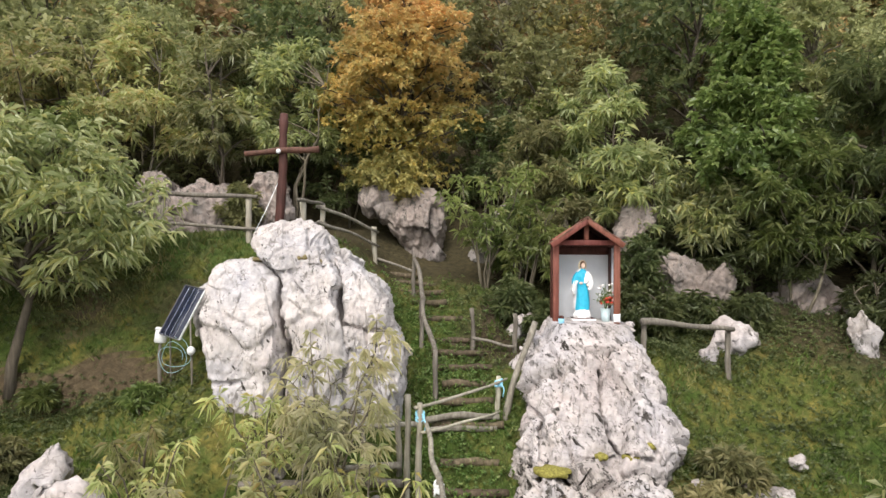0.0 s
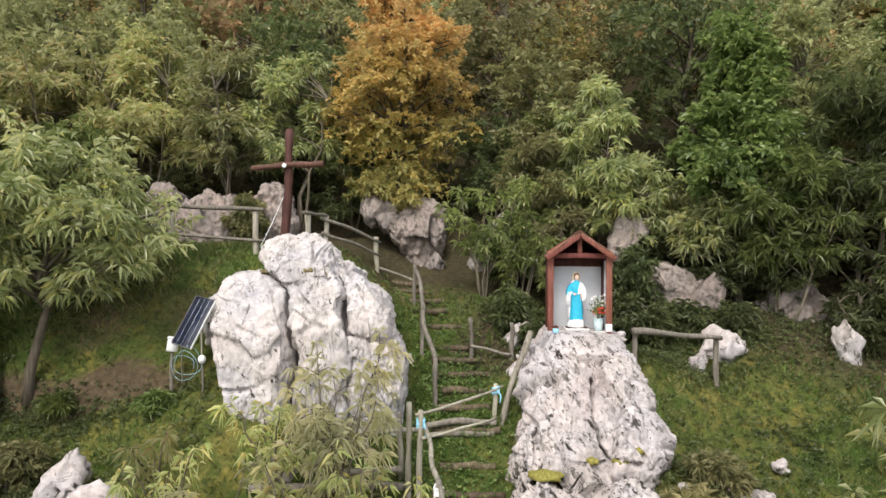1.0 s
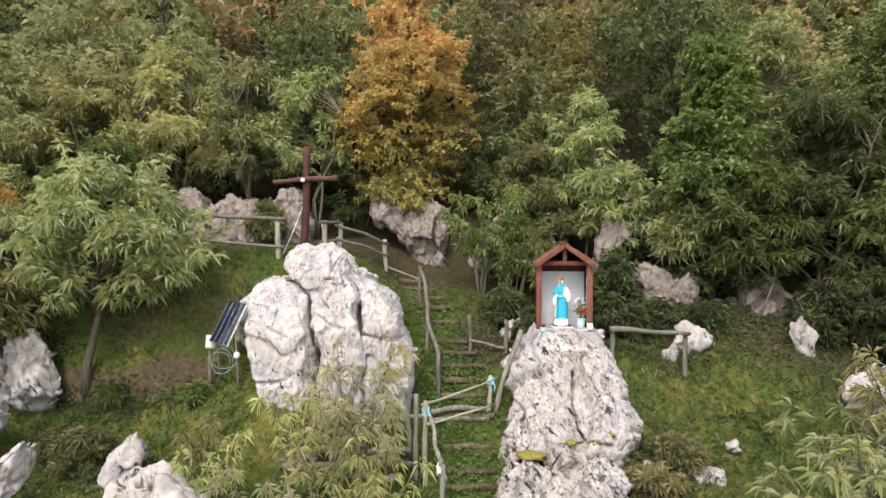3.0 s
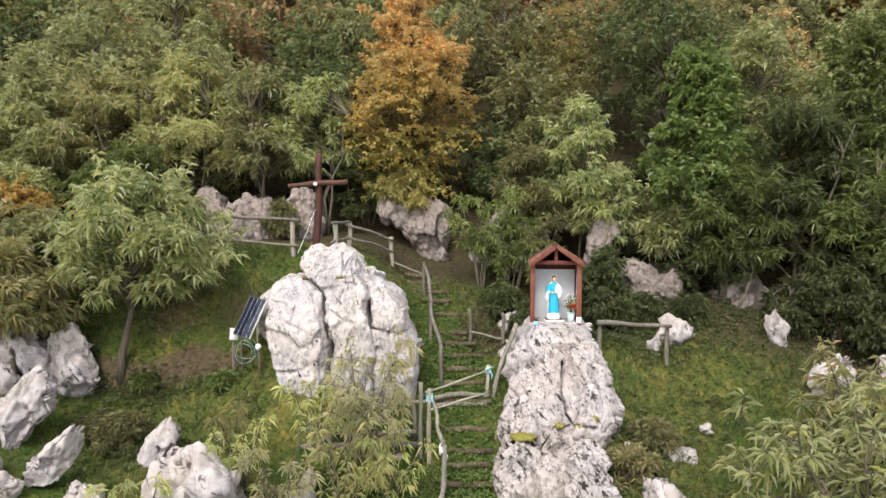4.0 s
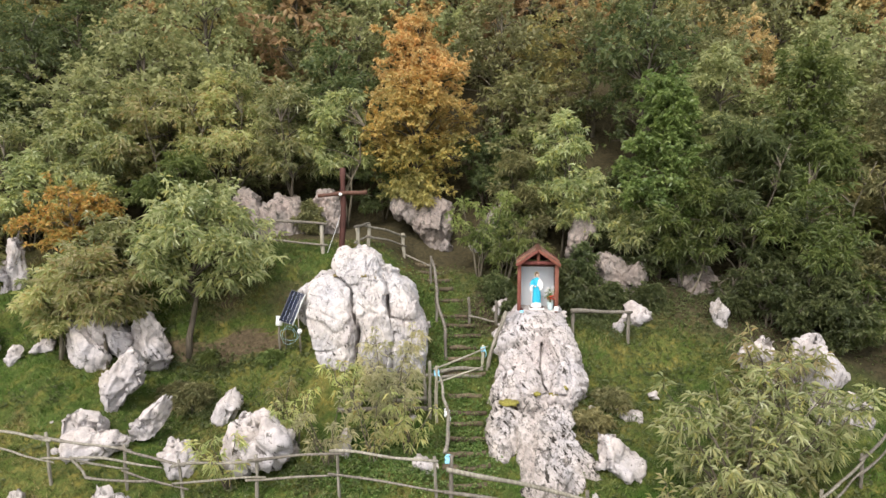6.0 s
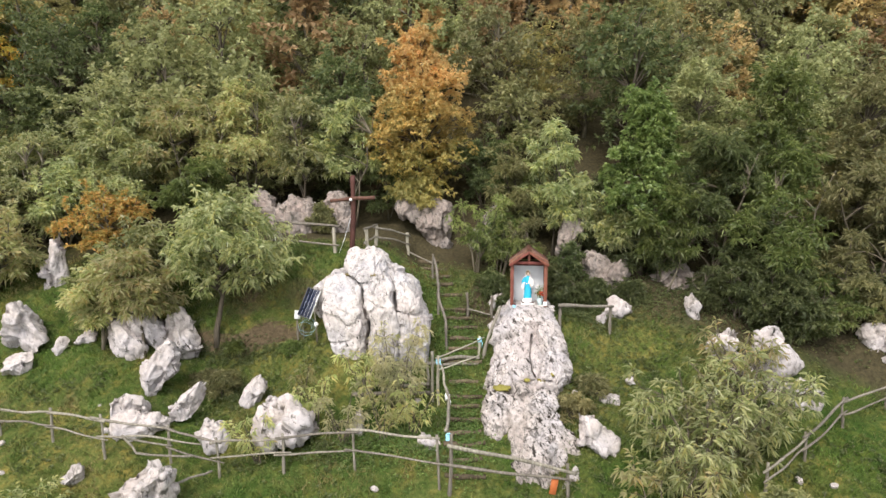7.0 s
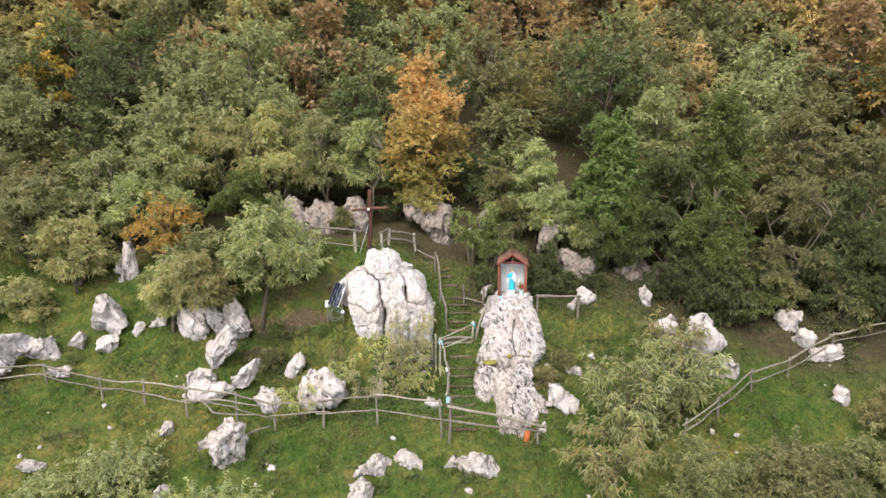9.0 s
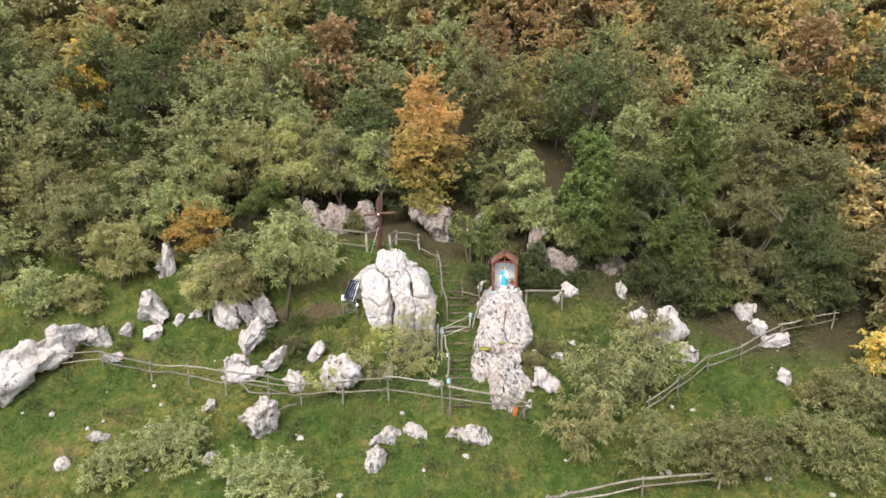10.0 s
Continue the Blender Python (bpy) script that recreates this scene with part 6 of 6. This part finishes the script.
knot(-0.25, 10.0, 2.42, ROPE_BLUE, 1, "pale blue nylon rope knotted round a rail post")
knot(1.05, 11.6, 2.60, ROPE_BLUE, 2, "pale blue nylon rope knotted round a rail post")
knot(0.05, 8.9, 1.74, ROPE_WHITE, 3, "white rope knotted round a rail post")
knot(0.12, 6.8, 1.52, ROPE_BLUE, 4, "pale blue nylon rope knotted round the gate post")

stairs = thing("log_steps", (0.5, 7.2, gz(0.5, 7.2)), "steep earth steps edged with rough logs", "steps")
rs = np.random.default_rng(21)
ys = np.arange(7.3, 16.6, 0.5) + rs.uniform(-0.07, 0.07, 19)
for i, y in enumerate(ys):
    u = (y - 7.3) / 9.3
    xm = 0.55 - 0.1 * u - 1.45 * max(0, u - 0.62) / 0.38
    half = (0.66 - 0.16 * u) * rs.uniform(0.72, 1.05)
    z = gz(xm, y)
    c = np.array([xm - 0.5, y - 7.2, z - gz(0.5, 7.2) + 0.06])
    part("step_log", pole(c + [-half, rs.normal(0, 0.05), 0], c + [half, rs.normal(0, 0.05), rs.normal(0, 0.02)], 0.075, 0.065, 0.02, 300 + i), WOOD_STEP, stairs)
    if i % 3 == 1:
        part("step_log", pole(c + [-half, 0.02, -0.09], c + [half, 0.03, -0.09], 0.05, 0.045, 0.02, 400 + i), WOOD_STEP, stairs)

# ---- solar panel ----
panel = thing("solar_panel", (-4.72, 12.3, gz(-4.72, 12.3)), "tilted solar panel in an aluminium frame beside the great rock", "solar panel")
A, B, C = Vector((-4.68, 12.2, 4.24)), Vector((-4.2, 11.9, 4.17)), Vector((-4.9, 11.8, 3.35))
ux, uy = (B - A).normalized(), (C - A)
uy = (uy - ux * uy.dot(ux)).normalized()
un = uy.cross(ux).normalized()
PW, PH = 0.57, 0.98
pm = Matrix((ux, uy, un)).transposed().to_4x4()
pm.translation = (A + B) / 2 + uy * PH / 2 - Vector(panel.location)
sheet = part("cell_sheet", turned(box(PW - 0.03, PH - 0.03, 0.02, 0.002), pm), CELLS, panel, "dark blue cells under glass")
# bright metal on the right side only, dark grey on the other three
for sx in (-1, 1):
    part("frame", turned(shift(box(0.022, PH, 0.035, 0.004), (sx * PW / 2, 0, 0)), pm), ALU if sx > 0 else FRAME_DARK, panel)
    part("frame", turned(shift(box(PW - 0.03, 0.018, 0.035, 0.004), (0, sx * PH / 2, 0)), pm), FRAME_DARK, panel)
for i in (-1, 0, 1):
    part("cell_strip", turned(shift(box(0.005, PH - 0.05, 0.004, 0.001), (i * PW / 4, 0, 0.0125)), pm), ALU, sheet)
    part("cell_strip", turned(shift(box(0.005, PH - 0.05, 0.004, 0.001), (i * PW / 4, 0, -0.0125)), pm), ALU, sheet)
for sx in (-0.3, 0.3):
    top = pm @ Vector((sx, 0.1, 0))
    foot = Vector((top.x, top.y + 0.1, gz(panel.location.x + top.x, panel.location.y + top.y) - panel.location.z - 0.1))
    part("leg", tube([foot, top], 0.016, 6), WOOD_GREY, panel)
bx_z = 3.2 - gz(-5.06, 12.0)
boxp = thing("battery_box", (-5.06, 12.0, gz(-5.06, 12.0)), "small white plastic battery box beside the solar panel", "box")
part("case", turned(shift(box(0.2, 0.14, 0.24, 0.02), (0, 0, 0.12)), pose(0, 0, bx_z, 0, 8, 20)), PLASTIC_WHITE, boxp)
part("lid", turned(shift(box(0.22, 0.16, 0.04, 0.012), (0, 0, 0.255)), pose(0, 0, bx_z, 0, 8, 20)), PLASTIC_WHITE, boxp)
part("stake", pole((0, 0.03, -0.2), (0, 0.03, bx_z + 0.04), 0.03, 0.03, 0.01, 5), WOOD_GREY, boxp)
sp = thing("cable_coil", (-4.75, 11.7, gz(-4.75, 11.7)), "loose loops of pale blue cable below the solar panel", "cable")
hang = 2.92 - gz(-4.75, 11.7)
an = np.linspace(0, 4.6 * np.pi, 70)
part("cable", tube(np.stack([0.24 * np.cos(an) + 0.03 * np.sin(2.3 * an) + 0.012 * an, 0.05 * np.sin(an * 0.7) - 0.05, hang + 0.25 * np.sin(an) + 0.02 * np.cos(1.7 * an) + 0.012 * an], -1), 0.0055, 5), CABLE_BLUE, sp)
part("lamp", shift((ICO[3][0] * [0.07, 0.07, 0.08], ICO[3][1]), (0.42, -0.1, hang + 0.2)), PLASTIC_WHITE, sp, "small white lamp head")
part("stake", pole((0.42, -0.06, -0.2), (0.42, -0.08, hang + 0.17), 0.015, 0.012, 0.01, 6), WOOD_GREY, sp)
mk = thing("marker", (2.85, 6.9, gz(2.85, 6.9)), "orange plastic sheet tied to the fence", "marker")
part("sheet", turned(box(0.18, 0.03, 0.5, 0.01), pose(0, 0, 0.3, 6, 8, 0)), ORANGE_PLASTIC, mk)


# ---- grass and weeds ----
def scatter(n, x0, x1, y0, y1, seed):
    r = np.random.default_rng(seed)
    x, y = r.uniform(x0, x1, n), r.uniform(y0, y1, n)
    return x, y, r


def blades(n, seed, x0, x1, y0, y1, tall, keep):
    x, y, r = scatter(n, x0, x1, y0, y1, seed)
    ok = keep(x, y, r)
    x, y = x[ok], y[ok]
    k = 4
    x, y = np.repeat(x, k) + r.normal(0, 0.05, len(x) * k), np.repeat(y, k) + r.normal(0, 0.05, len(y) * k)
    z = ground_height(x, y) - 0.03
    h = tall * r.uniform(0.4, 1.3, len(x))
    a = r.uniform(0, 6.28, len(x))
    w = 0.014 + 0.012 * r.uniform(size=len(x))
    bx, by = r.normal(0, 0.5, len(x)) * h, r.normal(-0.25, 0.5, len(x)) * h
    p0 = np.stack([x - np.cos(a) * w, y - np.sin(a) * w, z], -1)
    p1 = np.stack([x + np.cos(a) * w, y + np.sin(a) * w, z], -1)
    p2 = np.stack([x + bx, y + by, z + h], -1)
    return np.stack([p0, p1, p2], 1).reshape(-1, 3), np.arange(len(x) * 3).reshape(-1, 3)


def patchy(x, y, r):
    s = np.sin(0.9 * x + 1.3 * np.sin(0.7 * y)) + np.sin(1.1 * y + 1.7 * np.sin(0.5 * x + 1)) + 0.6 * np.sin(2.7 * x - 1.9 * y)
    open_ = np.clip((15.9 - y - np.clip((x - 2.5) * 0.46, 0, 5.8)) / 0.8, 0.04, 1)
    scarp = np.exp(-((y - 12.3) / 0.22) ** 4) * np.exp(-((x + 6.9) / 2.3) ** 4)
    open_ = open_ * (1 - 0.9 * scarp)
    return r.uniform(size=len(x)) < np.clip(0.62 + 0.22 * s, 0.15, 1.0) * open_


tagged(part("grass", blades(80000, 31, -22, 21, 2.5, 16.5, 0.12, patchy), GRASS_MAT, smooth=False), "short uneven meadow grass on the slope", "grass", kind="stuff")


def weed_bed(n, seed, spots, leaf, spread):
    r = np.random.default_rng(seed)
    s = np.array(spots)[r.integers(len(spots), size=n)]
    x, y = s[:, 0] + r.normal(0, 1, n) * s[:, 2], s[:, 1] + r.normal(0, 1, n) * s[:, 3]
    c = np.stack([x, y, ground_height(x, y) + r.uniform(0.02, 0.16, n)], -1)
    return leaves(c, np.tile([0, -0.2, 0.8], (n, 1)), 5, leaf, leaf * 0.6, 0.0, r, spread)


tagged(part("weeds", weed_bed(3600, 41, [(0.5, 8.2, 0.5, 0.6), (0.5, 9.8, 0.5, 0.7), (0.4, 11.4, 0.5, 0.7), (0.2, 12.6, 0.4, 0.6), (-0.6, 8.2, 0.7, 0.5), (-1.2, 8.6, 0.7, 0.4), (-0.5, 14.5, 0.6, 0.7), (-2.6, 8.2, 0.8, 0.5)], 0.065, 1.0), WEED_MAT, smooth=False),
       "low leafy weeds growing over the steps", "weeds", kind="stuff")
ru = np.random.default_rng(61)
tufts = [(ru.uniform(-20, 18), ru.uniform(2.8, 13.2), ru.uniform(0.12, 0.4), ru.uniform(0.1, 0.3)) for _ in range(150)]
tagged(part("weed_tufts", weed_bed(3200, 62, tufts, 0.10, 1.0), LEAF_DARK, smooth=False), "scattered dark weed tufts in the grass", "weeds", kind="stuff")
tagged(part("undergrowth", weed_bed(8600, 42, [(4.6, 13.7, 0.6, 0.4), (5.4, 14.0, 0.7, 0.4), (6.8, 13.9, 0.8, 0.3), (5.2, 13.0, 0.7, 0.4), (-6.6, 12.0, 1.0, 0.15), (-7.6, 12.1, 0.8, 0.15), (-7.1, 10.9, 0.35, 0.3), (-6.5, 10.8, 1.5, 0.5), (6.5, 10.6, 1.6, 0.8), (8.0, 12.2, 1.2, 0.5), (4.6, 10.8, 0.7, 0.6), (-7.5, 13.4, 1.2, 0.4), (1.6, 14.6, 0.8, 0.5), (-11, 13.2, 1.8, 0.8), (3.6, 9.4, 0.6, 0.6), (5.0, 8.6, 1.0, 0.8), (7, 14.2, 1.6, 0.6), (6, 14.4, 1.6, 0.5), (8.6, 13.8, 1.4, 0.5), (4.8, 13.4, 0.9, 0.5), (11, 13.2, 2.0, 0.7), (2.2, 14.2, 0.8, 0.5), (-8.5, 15.6, 0.8, 0.8), (16, 12.4, 2, 0.8), (-3, 8.2, 1.2, 0.5), (12, 6.5, 2.0, 1.0)], 0.075, 0.9), LEAF_DARK, smooth=False),
       "straggling low undergrowth on the banks", "undergrowth", kind="stuff")
